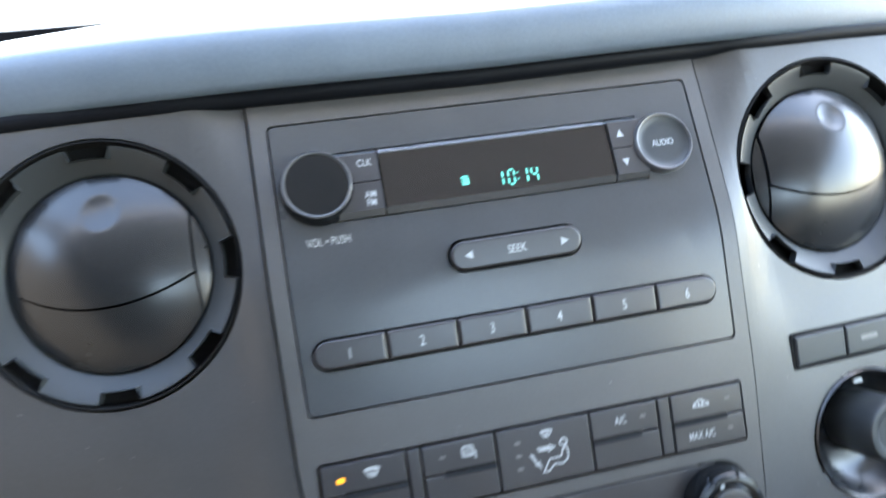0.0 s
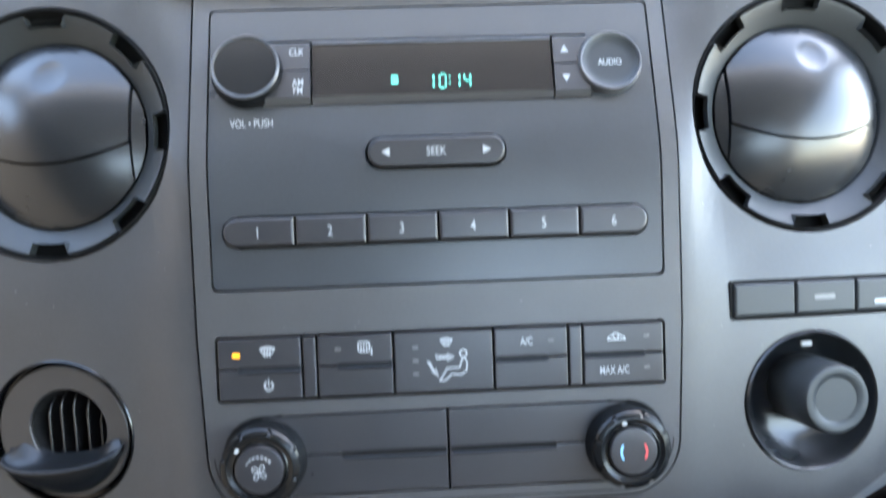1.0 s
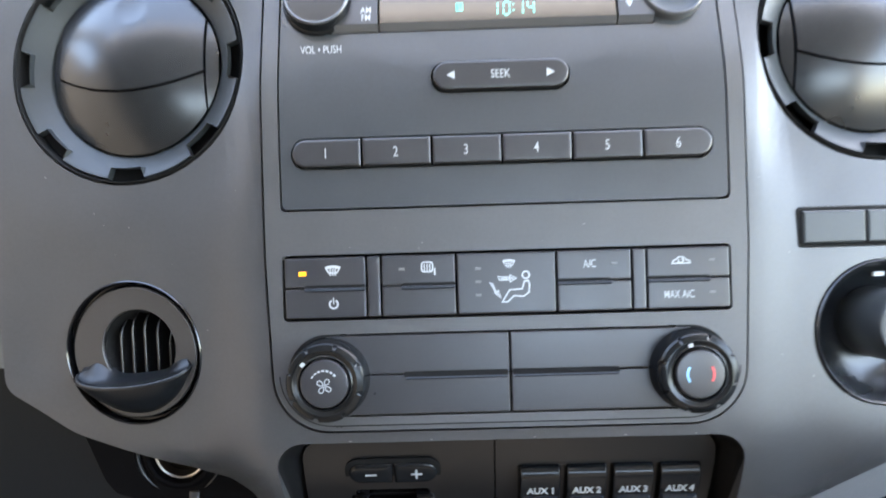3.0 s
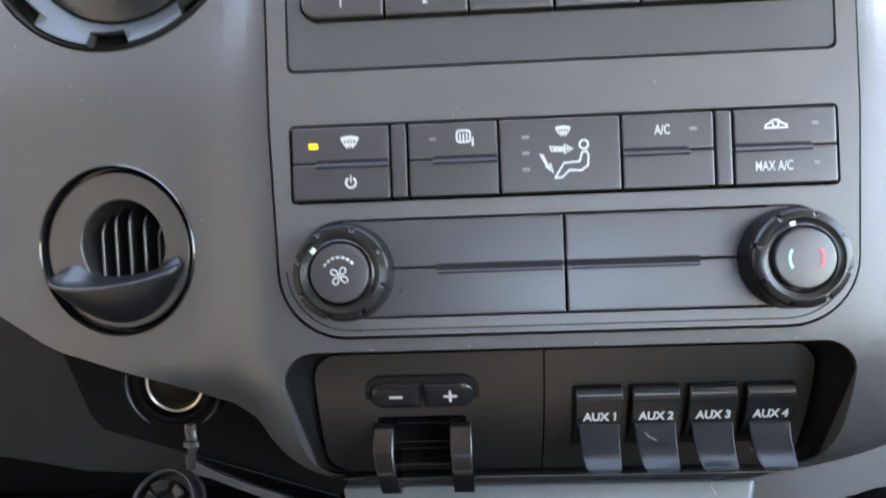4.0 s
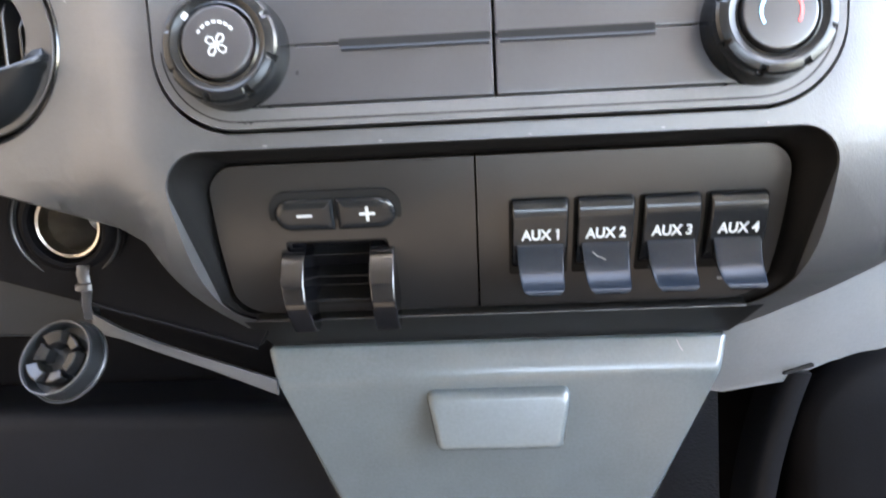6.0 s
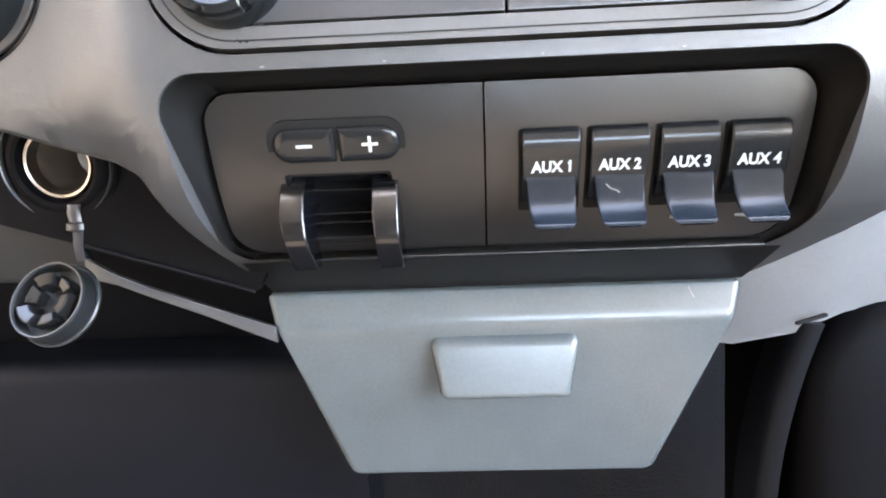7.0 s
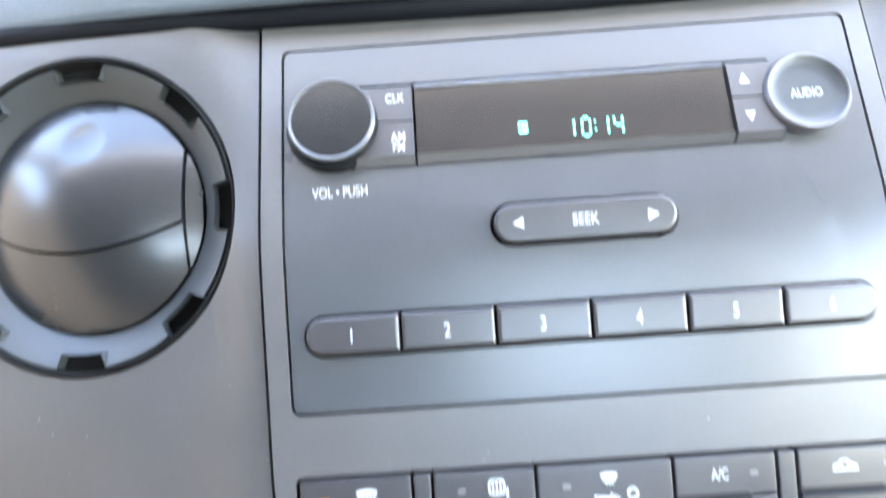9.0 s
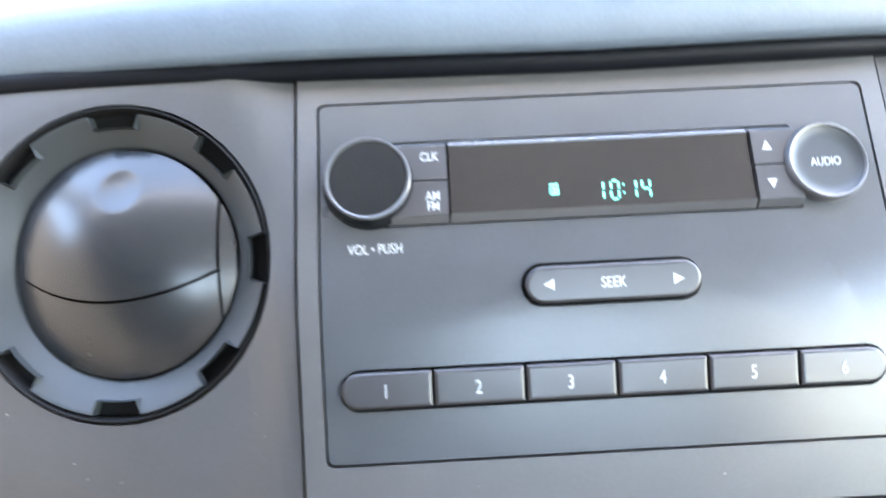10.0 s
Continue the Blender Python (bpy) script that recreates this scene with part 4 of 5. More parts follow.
for x in (-0.0100, -0.0030, 0.0042, 0.0116, 0.0188):
    top = OPEN_Z + math.sqrt(OPEN_R ** 2 - (x - OPEN_X) ** 2) - 0.001
    bm = bmesh.new()
    loft(bm, [[(x + dx * w, y, z) for dx, y in ((-1, 0.024), (-1, yf + 0.0003), (-0.6, yf), (0.6, yf), (1, yf + 0.0003), (1, 0.024))] for z, yf, w in ((-0.018, 0.0040, 0.0006), (top - 0.010, 0.0046, 0.0006), (top - 0.005, 0.0070, 0.0005), (top - 0.002, 0.011, 0.0004), (top, 0.017, 0.0003))], True, True)
    part("fin", bm, PLATEBLACK, dem, "upright fin with a pale edge", angle=30)
# the lip is half a bowl: a sloping shelf, a rolled rim and a deep wall running back into the disc
bm = bmesh.new()
grid, NX = [], 56
for i in range(NX + 1):
    t = math.pi * i / NX
    cx, sy = -math.cos(t), math.sin(t)
    bulge = sy ** 0.6
    x = 0.0330 * cx + 0.0003
    zr = -0.0080 - 0.0066 * sy + 0.0022 * cx
    out = 0.0005 + 0.0125 * bulge
    low = min(-math.sqrt(max(0.0335 ** 2 - x * x, 0.0)), zr - 0.0030 - 0.0030 * bulge)
    horn = 0.0075 * math.exp(-((cx + 0.74) / 0.26) ** 2) + 0.0045 * math.exp(-((cx - 0.86) / 0.20) ** 2)
    col = [(0.90 * x, 0.0040, zr + 0.0028 * bulge + horn), (0.92 * x, 0.0005, zr + 0.0020 * bulge + 0.85 * horn), (0.95 * x, 0.0008 - 0.35 * out, zr + 0.0004 * bulge + 0.35 * horn), (0.975 * x, 0.0008 - 0.70 * out, zr - 0.0004),
           (0.99 * x, 0.0008 - 0.90 * out, zr - 0.0002), (x, 0.0008 - out, zr - 0.0004), (1.004 * x, 0.0008 - 1.04 * out, zr - 0.0013), (1.004 * x, 0.0008 - 1.03 * out, zr - 0.0024)]
    for f in (0.15, 0.3, 0.5, 0.7, 0.85, 0.95, 1.0):
        col.append((x * (1 - 0.04 * f), 0.0012 - out * math.cos(f * math.pi / 2) ** 0.7, zr - 0.0024 + (low - zr + 0.0024) * f))
    grid.append([bm.verts.new(c) for c in col])
for a, b in zip(grid, grid[1:]):
    for j in range(len(a) - 1):
        bm.faces.new((a[j], b[j], b[j + 1], a[j + 1]))
bm.faces.new(grid[0])
bm.faces.new(grid[-1])
part("scoop_lip", bm, SCOOP, dem, "scooped black finger lip", angle=70)

# ---- drive selector ----
sel = thing("drive_selector", fitted(SELECT) @ Matrix.Scale(0.975, 4), "round black drive selector knob set in a dished well", "rotary switch")
part("well", lathe(bmesh.new(), [(0.0383, -0.0006), (0.0376, -0.0018), (0.0362, -0.0006), (0.0340, 0.0050), (0.0280, 0.0125), (0.020, 0.0150), (0.001, 0.0150)], 72), VENT, sel, "dished black well", angle=40)
part("knob", lathe(bmesh.new(), [(0.0195, 0.0148), (0.0190, -0.006), (0.0182, -0.0140), (0.0172, -0.0156), (0.0150, -0.0160), (0.0125, -0.0152), (0.0115, -0.0146), (0.0005, -0.0146)], 64, 0.003, 0.004), RING, sel, "slate knob with a dished end", angle=30)
part("mark", slab(bmesh.new(), -0.0030, 0.0030, -0.0012, 0.0012, 0.0005, [(0, 0.001), (0, -0.0004)], 2), PRINT, sel, "white mark", pose(0.0, 0.0035, 0.0305))

# ---- switch row ----
row = thing("switch_row", on_panel(ROW_X, wrap(ROW_X), 0.008, 0, 0, 5.1), "row of three grey dash switches in one frame", "switch")
part("surround", holed(bmesh.new(), box2(-0.0540, 0.0540, -0.0103, 0.0103, 0.002), [box2(-0.0522, 0.0522, -0.0088, 0.0088, 0.001)], -0.0006, 0.006), GAP, row, "dark surround", bevel=0.0003)
for i in range(3):
    x0 = -0.0520 + i * 0.0348
    b = part("switch_key", slab(bmesh.new(), x0, x0 + 0.0342, -0.0086, 0.0086, 0.0008, [(0, 0.006), (0, -0.001), (0.0006, -0.0018), (0.0016, -0.0021)], 3), RING, row, "satin grey switch key", angle=40)
    if i:
        part("icon", blot(bmesh.new(), box2(x0 + 0.010, x0 + 0.022, -0.0012 - 0.004 * (i == 2), 0.0014 - 0.004 * (i == 2), 0.0008, 2), -0.0021), PRINT if i == 2 else GREY_PRINT, b, "pale symbol")

# ---- trailer brake controller and auxiliary switches ----
SUNK = PANEL @ pose(0, IN_TOP_Y, IN_TOP_Z, IN_LEAN, 0, 0)
brake = thing("brake_controller", SUNK, "black trailer brake controller with two keys and a squeeze lever", "brake controller")


def bulge(x, z):
    """How far the top and bottom of the plates curve back."""
    return 0.0040 * ((z + 0.036) / 0.034) ** 2


WELL = (-0.0850, -0.0432, -0.0640, -0.0322)
out = rounded([(-0.1115, -0.0684), (-0.0076, -0.0684), (-0.0076, -0.0008), (-0.1125, -0.0008)], [0.014, 0.0005, 0.0005, 0.011], 6)
part("plate", holed(bmesh.new(), out, [box2(*WELL, 0.0015)], -0.0046, 0.0, bulge, 0.008), PLATEBLACK, brake, "black face plate", bevel=0.0011)
part("key_pocket", slab(bmesh.new(), -0.0897, -0.0369, -0.0290, -0.0110, 0.0080, [(0, -0.003), (0, -0.0040)], 8), GAP, brake, "dark key pocket")
for s, x0, x1 in ((-1, -0.0876, -0.0636), (1, -0.0626, -0.0390)):
    rl, rr_ = (0.0068, 0.0006) if s < 0 else (0.0006, 0.0068)
    k = part("key", slab(bmesh.new(), x0, x1, -0.0278, -0.0140, [rl, rr_, rr_, rl], [(0, -0.003), (0, -0.0042), (0.0006, -0.0050), (0.0018, -0.0056), (0.004, -0.0059)], 6), KNOB, brake, "black minus key" if s < 0 else "black plus key", angle=45)
    cx = -0.0752 if s < 0 else -0.0502
    bm = bmesh.new()
    blot(bm, box2(cx - 0.0031, cx + 0.0031, -0.0206 - 0.0006, -0.0206 + 0.0006, 0.0001, 1), -0.0059)
    if s > 0:
        blot(bm, box2(cx - 0.0006, cx + 0.0006, -0.0206 - 0.0031, -0.0206 + 0.0031, 0.0001, 1), -0.00595)
    part("symbol", bm, PRINT, k, "white minus sign" if s < 0 else "white plus sign")
bm = bmesh.new()
holed(bm, box2(WELL[0] + 0.0004, WELL[1] - 0.0004, WELL[2] + 0.0004, WELL[3] - 0.0004, 0.001), [box2(WELL[0] + 0.0016, WELL[1] - 0.0016, WELL[2] + 0.0016, WELL[3] - 0.0016, 0.001)], -0.0030, 0.0100)
part("well_wall", bm, RECESS, brake, "black walls of the lever well")
part("well_floor", slab(bmesh.new(), WELL[0], WELL[1], WELL[2], WELL[3], 0.001, [(0, 0.0112), (0, 0.0100)], 2), DARK, brake, "dark floor of the lever well")
for z, y in ((-0.0425, 0.0030), (-0.0520, 0.0012), (-0.0560, 0.0008)):
    part("rib", bar(bmesh.new(), -0.0790, -0.0500, [(0.0100, z - 0.0012), (y, z - 0.0006), (y, z), (0.0100, z + 0.0006)]), RECESS, brake, "thin black rib")
part("lever_bar", slab(bmesh.new(), -0.0800, -0.0490, -0.0612, -0.0588, 0.0006, [(0, 0.010), (0, -0.0062), (0.0004, -0.0068), (0.0008, -0.0070)], 2), RECESS, brake, "dull black cross bar")
for x0, x1, skew in ((-0.0872, -0.0776, 0.0028), (-0.0512, -0.0410, 0.0008)):
    pr = [(0.0080, -0.0340), (-0.0030, -0.0350), (-0.0080, -0.0378), (-0.0122, -0.0412), (-0.0150, -0.0440), (-0.0166, -0.0466), (-0.0180, -0.0492), (-0.0190, -0.0516), (-0.0198, -0.0535), (-0.0196, -0.0570), (-0.0188, -0.0610), (-0.0174, -0.0655), (-0.0154, -0.0692), (-0.0122, -0.0706), (-0.0090, -0.0706), (-0.0072, -0.0680), (-0.0060, -0.0630), (0.0080, -0.0620)]
    bm = bar(bmesh.new(), x0, x1, pr)
    for v in bm.verts:
        f = max(0.0, min(1.0, (-0.044 - v.co.z) / 0.024))
        v.co.x += skew * f + (0.0006 * math.sin(math.pi * f) if v.co.x < (x0 + x1) / 2 else 0.0)
    part("lever_arm", bm, ARM, brake, "curved black lever arm with a sharp brow", bevel=0.0006, angle=30)

swp = thing("switch_plate", SUNK, "plain black plate carrying four auxiliary switches", "switch panel")
out = rounded([(-0.0068, -0.0684), (0.1110, -0.0684), (0.1130, -0.0008), (-0.0068, -0.0008)], [0.0005, 0.014, 0.011, 0.0005], 6)
part("plate", holed(bmesh.new(), out, [], -0.0046, 0.0, bulge, 0.008), PLATEBLACK, swp, "black face plate", bevel=0.0011)
part("ledge", bar(bmesh.new(), -0.1050, 0.1050, [(0.003, -0.0700), (-0.0030, -0.0700), (-0.0042, -0.0706), (-0.0042, -0.0712), (-0.0030, -0.0718), (0.003, -0.0722)]), PLATEBLACK, swp, "narrow ledge under the plate", bevel=0.0005)


def rocker(i):
    r = thing("rocker_switch", SUNK @ pose(0.0172 + 0.02535 * i, -0.0044, -0.0011), f"black rocker switch with a tapered lever, printed AUX {i + 1}", "switch", "auxiliary rocker switches")
    w = 0.01075
    part("pocket", slab(bmesh.new(), -w - 0.0010, w + 0.0010, -0.0500, -0.0172, 0.001, [(0, 0.001), (0, -0.0003)], 2), GAP, r, "dark switch pocket")
    part("body", bar(bmesh.new(), -w, w, [(0.001, -0.0166), (-0.0012, -0.0168), (-0.0030, -0.0178), (-0.0045, -0.0202), (-0.0050, -0.0232), (-0.0053, -0.0290), (-0.0053, -0.0352), (-0.0044, -0.0390), (-0.0020, -0.0440), (0.001, -0.0480)]),
         KNOB, r, "curved black switch body", bevel=0.0007, angle=40)
    bm = bmesh.new()
    rings = []
    tops = [(0.0, 0.0, -0.0050, -0.0338), (0.02, 0.0, -0.0060, -0.0345), (0.06, 0.0, -0.0067, -0.0354), (0.2, 0.0, -0.0086, -0.0379), (0.4, 0.0, -0.0113, -0.0408), (0.6, 0.0, -0.0146, -0.0433), (0.8, 0.0, -0.0183, -0.0452),
            (0.92, 0.0002, -0.0208, -0.0460), (0.97, 0.0005, -0.0217, -0.0464), (1.0, 0.0012, -0.0221, -0.0471), (1.0, 0.0018, -0.0217, -0.0480), (1.0, 0.0022, -0.0207, -0.0486)]
    for f, pinch, y, z in tops:
        w2 = 0.0094 * (1 - 0.15 * f) - pinch
        back = min(-0.0035, y + 0.0030 + 0.004 * (1 - f))
        rings.append([(-w2, back, z), (-w2, y + 0.0007, z), (-w2 + 0.0003, y + 0.0002, z), (-w2 + 0.0010, y, z), (w2 - 0.0010, y, z), (w2 - 0.0003, y + 0.0002, z), (w2, y + 0.0007, z), (w2, back, z)])
    loft(bm, rings, True, True)
    lever = part("lever", bm, LEVER, r, "glossy tapered lever", angle=40)
    if i == 1:
        part("scratch", stroke(bmesh.new(), [(-0.0055, 0.0), (-0.0048, -0.0010), (-0.0040, -0.0020), (-0.0022, -0.0028), (-0.0010, -0.0038)], 0.0003, 0, depth=0.0003), DUST, lever, "pale scratch", pose(0, -0.0094, -0.0361, -55))
    part("mark", blot(bmesh.new(), box2(-0.0030, 0.0030, -0.0006, 0.0006, 0.0003, 2), 0.0, 0.0002), GREY_PRINT, r, "small unlit mark under the lever", pose(0.0008, 0.0012, -0.0562))
    lettering(f"AUX {i + 1}", 0.0042, 0.0, -0.0053, -0.0300, r, squeeze=0.90, bold=0.028, label="white switch lettering")
    if i == 0:
        part("lettering", stroke(bmesh.new(), [(0.0061, -0.0288), (0.0073, -0.0281)], 0.0006, -0.0053, depth=0.0002), PRINT, r, "flag of the white numeral")


for i in range(4):
    rocker(i)

# ---- pull-out tray ----
tray = thing("pull_out_tray", PANEL @ pose(0, 0.0865, -0.1912, 20, 0, 0), "pewter grey tapered pull-out tray with a raised grip", "tray")
bm = bmesh.new()
rings = []
for o, ot, y in ((0, 0, 0.034), (0, 0, 0.0105), (0.0008, 0.0008, 0.0092), (0.0024, 0.0060, 0.0058), (0.0036, 0.0100, 0.0030), (0.0048, 0.0124, 0.0014), (0.0062, 0.0150, 0.0004), (0.0080, 0.0185, 0.0)):
    rings.append([(x, y, z) for x, z in rounded([(-0.0890 + o, -0.1165 + o), (0.0855 - o, -0.1165 + o), (0.1180 - o, 0.0 - ot), (-0.1180 + o, 0.0 - ot)], [0.006, 0.006, 0.003, 0.003], 5)])
loft(bm, rings, True, True)
part("tray_front", bm, TRAY, tray, "pewter grey front", angle=40)
bm = bmesh.new()
rings = []
for o, y in ((0.0, 0.001), (0.0, -0.0010), (0.0010, -0.0026), (0.0022, -0.0036), (0.0038, -0.0040)):
    rings.append([(x, y + (0.46 * (z + 0.0212) if y < 0 else 0.0), z) for x, z in rounded([(-0.0308 + o, -0.0490 + o), (0.0326 - o, -0.0490 + o), (0.0382 - o, -0.0212 - o), (-0.0362 + o, -0.0212 - o)], 0.004, 5)])
loft(bm, rings, True, True)
for pts in ([(0.0915, -0.0015), (0.0925, -0.0040), (0.0940, -0.0062)], [(0.0950, -0.0085), (0.0955, -0.0108)]):
    sc = stroke(bmesh.new(), pts, 0.0004, 0, depth=0.0004)
    for v in sc.verts:
        v.co.y += 0.0094 + (v.co.z + 0.0008) * 0.62
    part("scratch", sc, DUST, tray, "short pale scratch")
part("grip", bm, TRAY, tray, "raised tapered grip", angle=40)

# ---- power socket and its cap ----
sock = thing("power_socket", on_panel(-0.1990, 0.0640, -0.1200, 10, 0, 0) @ Matrix.Scale(1.10, 4), "nickel-lined accessory power socket with a black collar, uncapped", "power socket")
part("collar", lathe(bmesh.new(), [(0.0264, 0.004), (0.0262, 0.0006), (0.0252, -0.0008), (0.0240, -0.0002), (0.0228, 0.0008), (0.0212, 0.0006), (0.0200, -0.0014), (0.0178, -0.0022), (0.0162, -0.0016), (0.0152, 0.002), (0.0150, 0.012)], 64, cap=False), DARK, sock, "black stepped socket collar", angle=40)
part("collar_rim", lathe(bmesh.new(), [(0.0236, 0.002), (0.0236, -0.0010), (0.0232, -0.0016), (0.0227, -0.0012), (0.0226, 0.002)], 64, cap=False), WORN, sock, "thin grey collar rim", angle=40)
part("shell", lathe(bmesh.new(), [(0.0149, 0.006), (0.0147, 0.0012), (0.0140, 0.0002), (0.0130, 0.0006), (0.0125, 0.003), (0.0122, 0.030)], 64, cap=False), STEEL, sock, "bright nickel socket shell", angle=40)
part("lining", lathe(bmesh.new(), [(0.01215, 0.006), (0.0120, 0.034), (0.006, 0.036), (0.0005, 0.036)], 48), BRASS, sock, "brown tarnished socket lining", angle=40)
part("contact", slab(bmesh.new(), -0.0016, 0.0016, 0.004, 0.0120, 0.0005, [(0, 0.03), (0, 0.012), (0.0004, 0.0115)], 2), BRASS, sock, "spring contact")

cap = thing("socket_cap", on_panel(-0.2025, 0.054, -0.1800, -27, 0, -7) @ Matrix.Scale(0.90, 4), "black rubber socket cap hanging by its strap, hollow side out", "socket cap")
part("cup", lathe(bmesh.new(), [(0.0190, 0.0125), (0.0205, 0.0115), (0.0200, 0.0090), (0.0196, 0.0070), (0.0194, 0.0005), (0.0190, 0.0), (0.0183, 0.0005), (0.0180, 0.0080), (0.0005, 0.0085)], 72), RUBBER, cap, "black rubber cup", angle=35)
part("rim", lathe(bmesh.new(), [(0.0195, 0.0012), (0.0197, -0.0002), (0.0193, -0.0008), (0.0187, -0.0007), (0.0184, 0.0004)], 72, cap=False), WORN, cap, "dull grey worn rim", angle=50)
part("flange", lathe(bmesh.new(), [(0.0196, 0.0095), (0.0212, 0.0086), (0.0219, 0.0096), (0.0214, 0.0112), (0.0196, 0.0120)], 72, cap=False), WORN, cap, "dull grey back flange", angle=50)
for i, (wide, tip, r0, r1) in enumerate(((25, -0.0030, 0.0080, 0.0140), (21, -0.0012, 0.0072, 0.0136), (27, -0.0036, 0.0082, 0.0142), (22, 0.0004, 0.0070, 0.0138), (26, -0.0024, 0.0076, 0.0141), (20, -0.0008, 0.0078, 0.0134))):
    bm = bmesh.new()
    sector = [(r1, -1), (r1, -0.5), (r1, 0), (r1, 0.5), (r1, 1), (r0, 1), (r0, 0), (r0, -1)]
    rings = []
    for o, y in ((0, 0.0086), (0, tip + 0.0012), (0.0005, tip + 0.0003), (0.0012, tip)):
        mid = (r0 + r1) / 2
        rings.append([(rr * math.cos(a), y + (0.0012 if r == r0 and y < 0.008 else 0.0), rr * math.sin(a)) for r, k in sector for rr, a in ((r + (o if r < mid else -o), radians(wide) * k * (1 - o / 0.006)),)])
    loft(bm, rings, True, True)
    part("prong", bm, PRONG, cap, "stiff castellated prong", pose(0, 0, 0, 0, 60 * i + 14, 0), angle=35)
strap = thing("cap_strap", on_panel(0, 0, 0), "narrow grey rubber strap tying the cap to the socket", "strap")
bm = bmesh.new()
prev = None
for x, y, z, w in ((-0.1858, 0.0535, -0.1385, 0.0062), (-0.1852, 0.0515, -0.1420, 0.0060), (-0.1848, 0.0520, -0.1462, 0.0056), (-0.1848, 0.0510, -0.1470, 0.0078), (-0.1848, 0.0510, -0.1496, 0.0078), (-0.1850, 0.0535, -0.1504, 0.0050), (-0.1872, 0.056, -0.1570, 0.0044), (-0.189, 0.060, -0.1640, 0.0040)):
    ring = [bm.verts.new((x + dx * w / 2 * 1.0, y + dy, z)) for dx, dy in ((-1, 0), (-0.6, -0.0012), (0.6, -0.0012), (1, 0), (0.6, 0.0010), (-0.6, 0.0010))]
    if prev:
        for j in range(6):
            bm.faces.new((prev[j], prev[(j + 1) % 6], ring[(j + 1) % 6], ring[j]))
    else:
        bm.faces.new(ring)
    prev = ring
bm.faces.new(prev)
part("band", bm, BUTTON, strap, angle=50)

# ---- the cab round it ----
def wall(name, bm, mat, label):
    ob = new(name, finish(bm, name, mat))
    return tagged(ob, label, "cab", kind="structure")


def block(x0, x1, y0, y1, z0, z1, bm=None):
    bm = bm or bmesh.new()
    vs = [bm.verts.new((x, y, z)) for x in (x0, x1) for y in (y0, y1) for z in (z0, z1)]
    for f in ((0, 1, 3, 2), (4, 6, 7, 5), (0, 4, 5, 1), (2, 3, 7, 6), (0, 2, 6, 4), (1, 5, 7, 3)):
        bm.faces.new([vs[i] for i in f])
    return bm


wall("floor", block(-0.90, 0.90, -1.70, 1.00, -0.05, 0.0), CARPET, "dark carpeted cab floor")
# The flat block under the dash top is added, unseen, to stop light.
wall("firewall", block(-0.90, 0.90, 0.40, 0.80, 0.68, 0.76, block(-0.90, 0.90, 0.72, 0.80, 0.0, 0.80)), DARK, "black firewall behind the dash with an added unseen light-stopping block")
wall("ceiling", block(-0.90, 0.90, -1.70, -0.20, 1.34, 1.40), HEADLINER, "pale cloth headliner")
# Unseen opening, set towards the passenger to dim the driver's side.
bm = bmesh.new()
block(-0.90, 0.90, -1.78, -1.70, -0.05, 0.96, bm)
block(-0.90, 0.02, -1.78, -1.70, 0.96, 1.40, bm)
block(0.78, 0.90, -1.78, -1.70, 0.96, 1.40, bm)
block(0.02, 0.78, -1.78, -1.70, 1.27, 1.40, bm)
wall("wall_rear", bm, REAR, "unseen dark grey rear cab wall, window opening set off-centre to shape the light")
# Unseen openings sized for light: small dims the left, large brightens the right.
for s, nm, back, front, sill in ((-1, "wall_driver", -0.24, 0.02, 1.04), (1, "wall_passenger", -1.45, 0.02, 0.66)):
    bm = bmesh.new()
    x0, x1 = (0.90, 0.97) if s > 0 else (-0.97, -0.90)
    block(x0, x1, -1.78, 0.25, -0.05, sill, bm)
    block(x0, x1, 0.25, 0.80, -0.05, min(sill, 0.79), bm)
    block(x0, x1, -1.78, back, sill, 1.40, bm)
    block(x0, x1, back, front, 1.26, 1.40, bm)
    wall(nm, bm, DOOR if s > 0 else CLOTH, "unseen pale grey cab side, window opening enlarged to brighten the dash" if s > 0 else "unseen dark grey cab side, window opening kept small to dim the dash")
bm = bmesh.new()
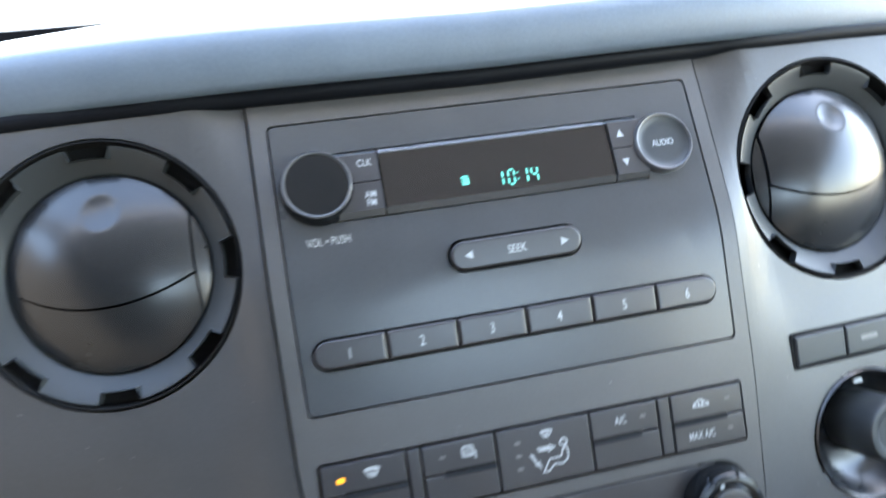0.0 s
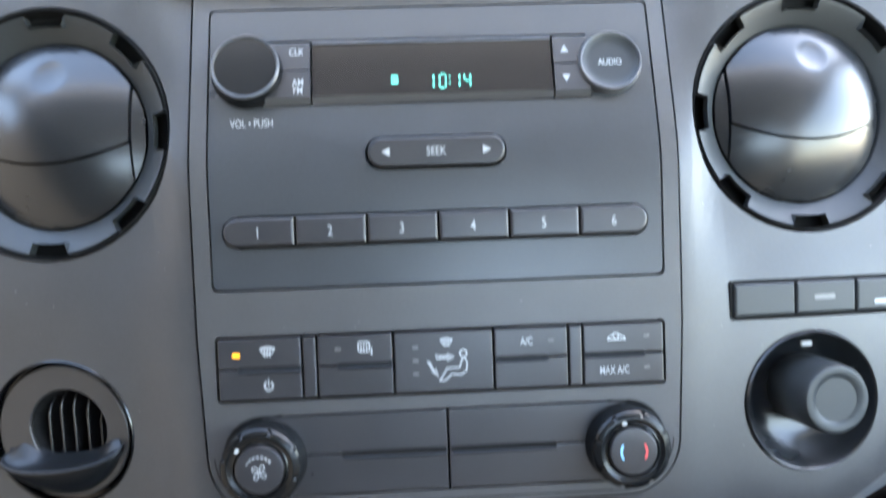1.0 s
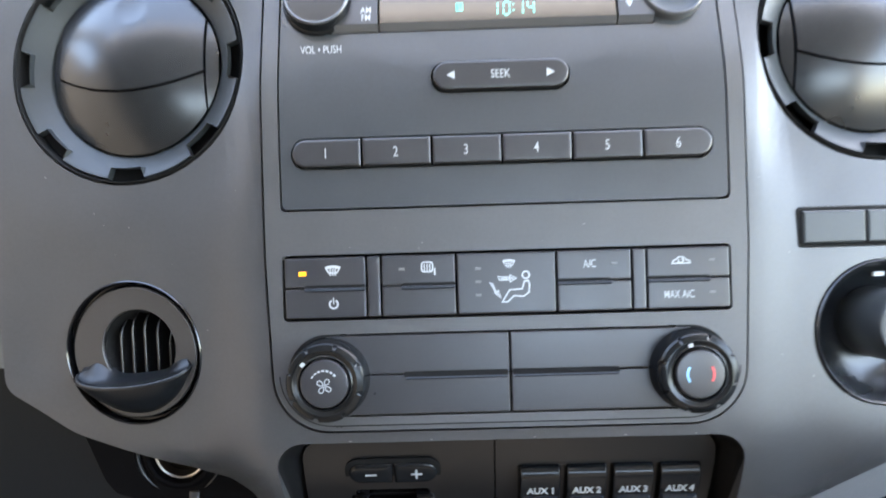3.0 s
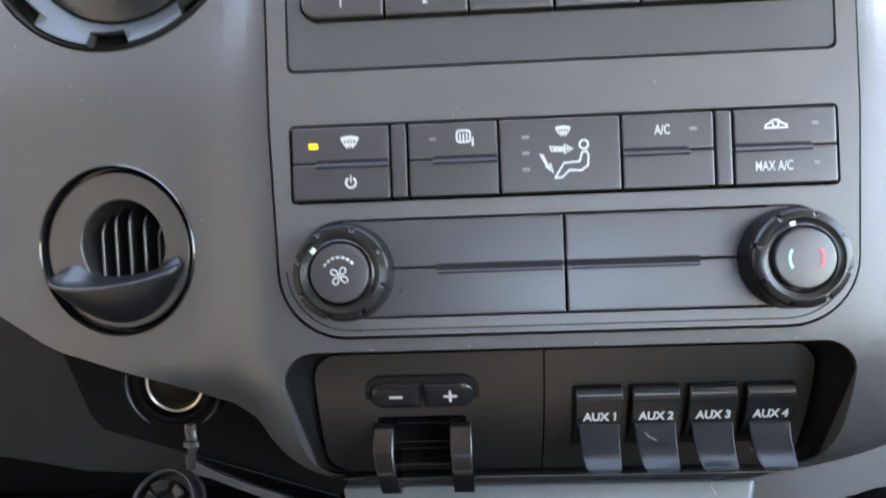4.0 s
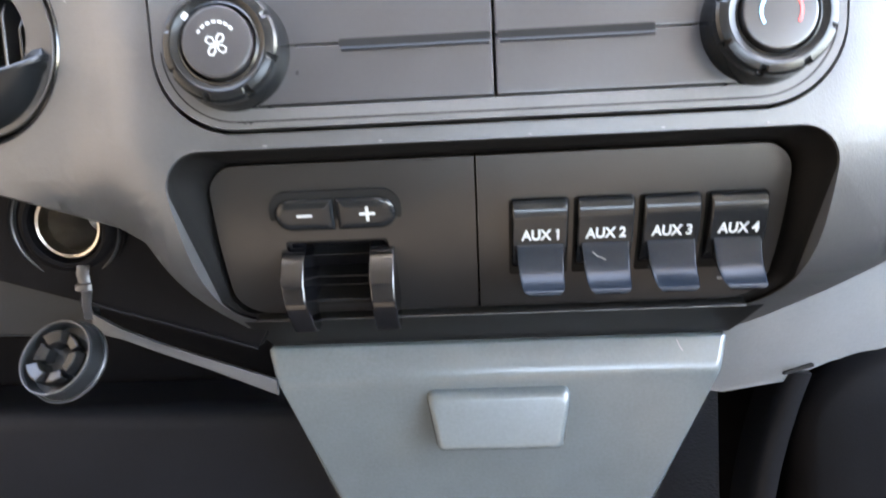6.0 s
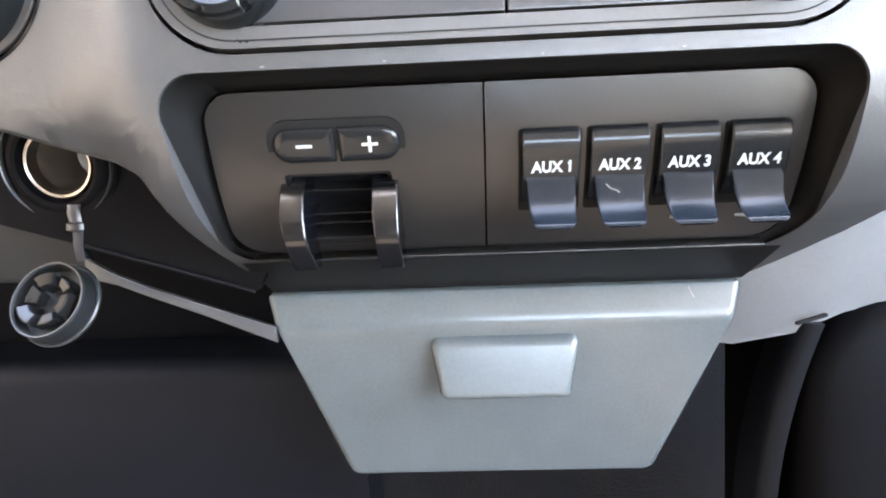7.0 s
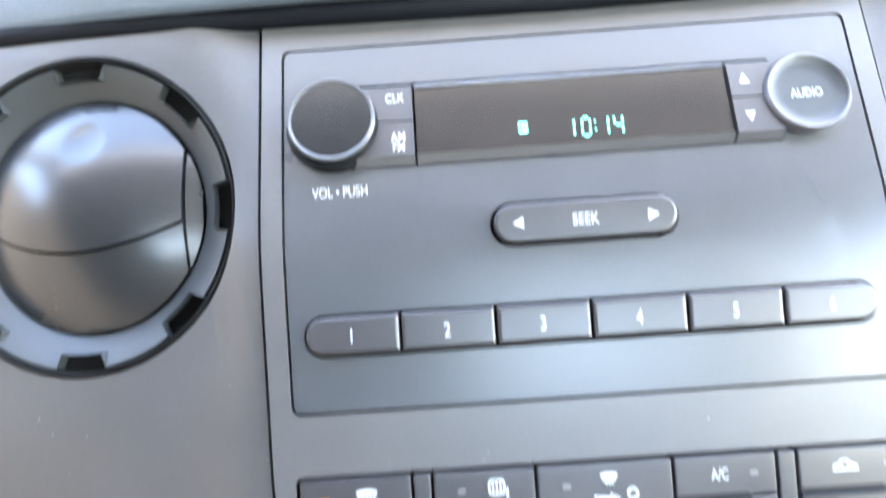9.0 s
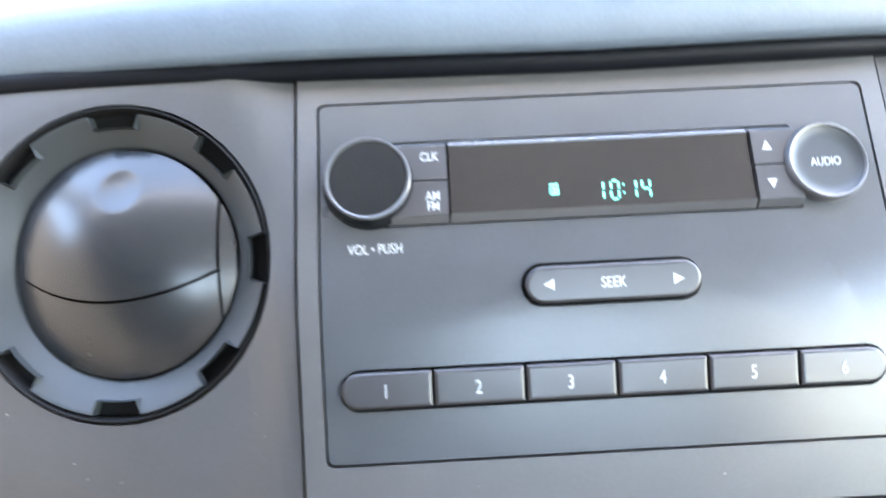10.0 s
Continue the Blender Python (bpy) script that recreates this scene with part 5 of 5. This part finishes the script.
for s in (-1, 1):
    vs = [bm.verts.new((s * x, y, z)) for x, y, z in ((0.88, 0.62, 0.78), (0.97, 0.62, 0.78), (0.97, -0.20, 1.40), (0.88, -0.20, 1.40), (0.88, 0.72, 0.78), (0.97, 0.72, 0.78), (0.97, -0.10, 1.40), (0.88, -0.10, 1.40))]
    for f in ((0, 1, 2, 3), (4, 7, 6, 5), (0, 4, 5, 1), (2, 6, 7, 3), (0, 3, 7, 4), (1, 5, 6, 2)):
        bm.faces.new([vs[i] for i in f])
wall("pillar", bm, CLOTH, "sloping windscreen pillars")
ground = new("ground", finish(block(-400, 400, -400, 400, -1.2, -0.9), "ground", GROUND))
tagged(ground, "pale gravel ground outside the truck", "ground", kind="structure")

# ---- dust on the plastic ----
rng = random.Random(7)
bm = bmesh.new()
for _ in range(70):
    x, z = rng.uniform(-0.26, 0.26), rng.uniform(-0.09, 0.17)
    if any(math.hypot(x - cx, z - c) < r + 0.002 for cx, _, c, _, _, r in (VENT_L, VENT_R, DEMIST, SELECT)) or (0.147 < x < 0.258 and -0.005 < z < 0.021):
        continue
    if abs(x) < 0.1245 and (-0.034 < z < 0.002 or z > 0.022 or -0.084 < z < -0.037):
        continue
    y = face(x, z) - (0.0015 if abs(x) < 0.122 else 0.0)
    r = rng.uniform(0.00012, 0.0003)
    a0, k = rng.uniform(0, 6.28), rng.uniform(1.0, 2.4)
    pts = [(x + r * k * math.cos(a0) * math.cos(t) - r * math.sin(a0) * math.sin(t), z + r * k * math.sin(a0) * math.cos(t) + r * math.cos(a0) * math.sin(t)) for t in (0, 1.05, 2.1, 3.14, 4.2, 5.25)]
    blot(bm, pts, y + 0.0001, 0.0003)
for x, w in ((-0.083, 0.0016), (-0.041, 0.0010), (0.012, 0.0007), (0.058, 0.0012), (0.094, 0.0008)):
    blot(bm, box2(x, x + w, -0.0951, -0.0947, 0.0001, 1), face(x, -0.0949) - 0.0001, 0.0003)
dust = new("dust", finish(bm, "dust", DUST))
dust.matrix_world = PANEL
tagged(dust, "pale dust specks lying on the dark plastic", "dust", kind="stuff")
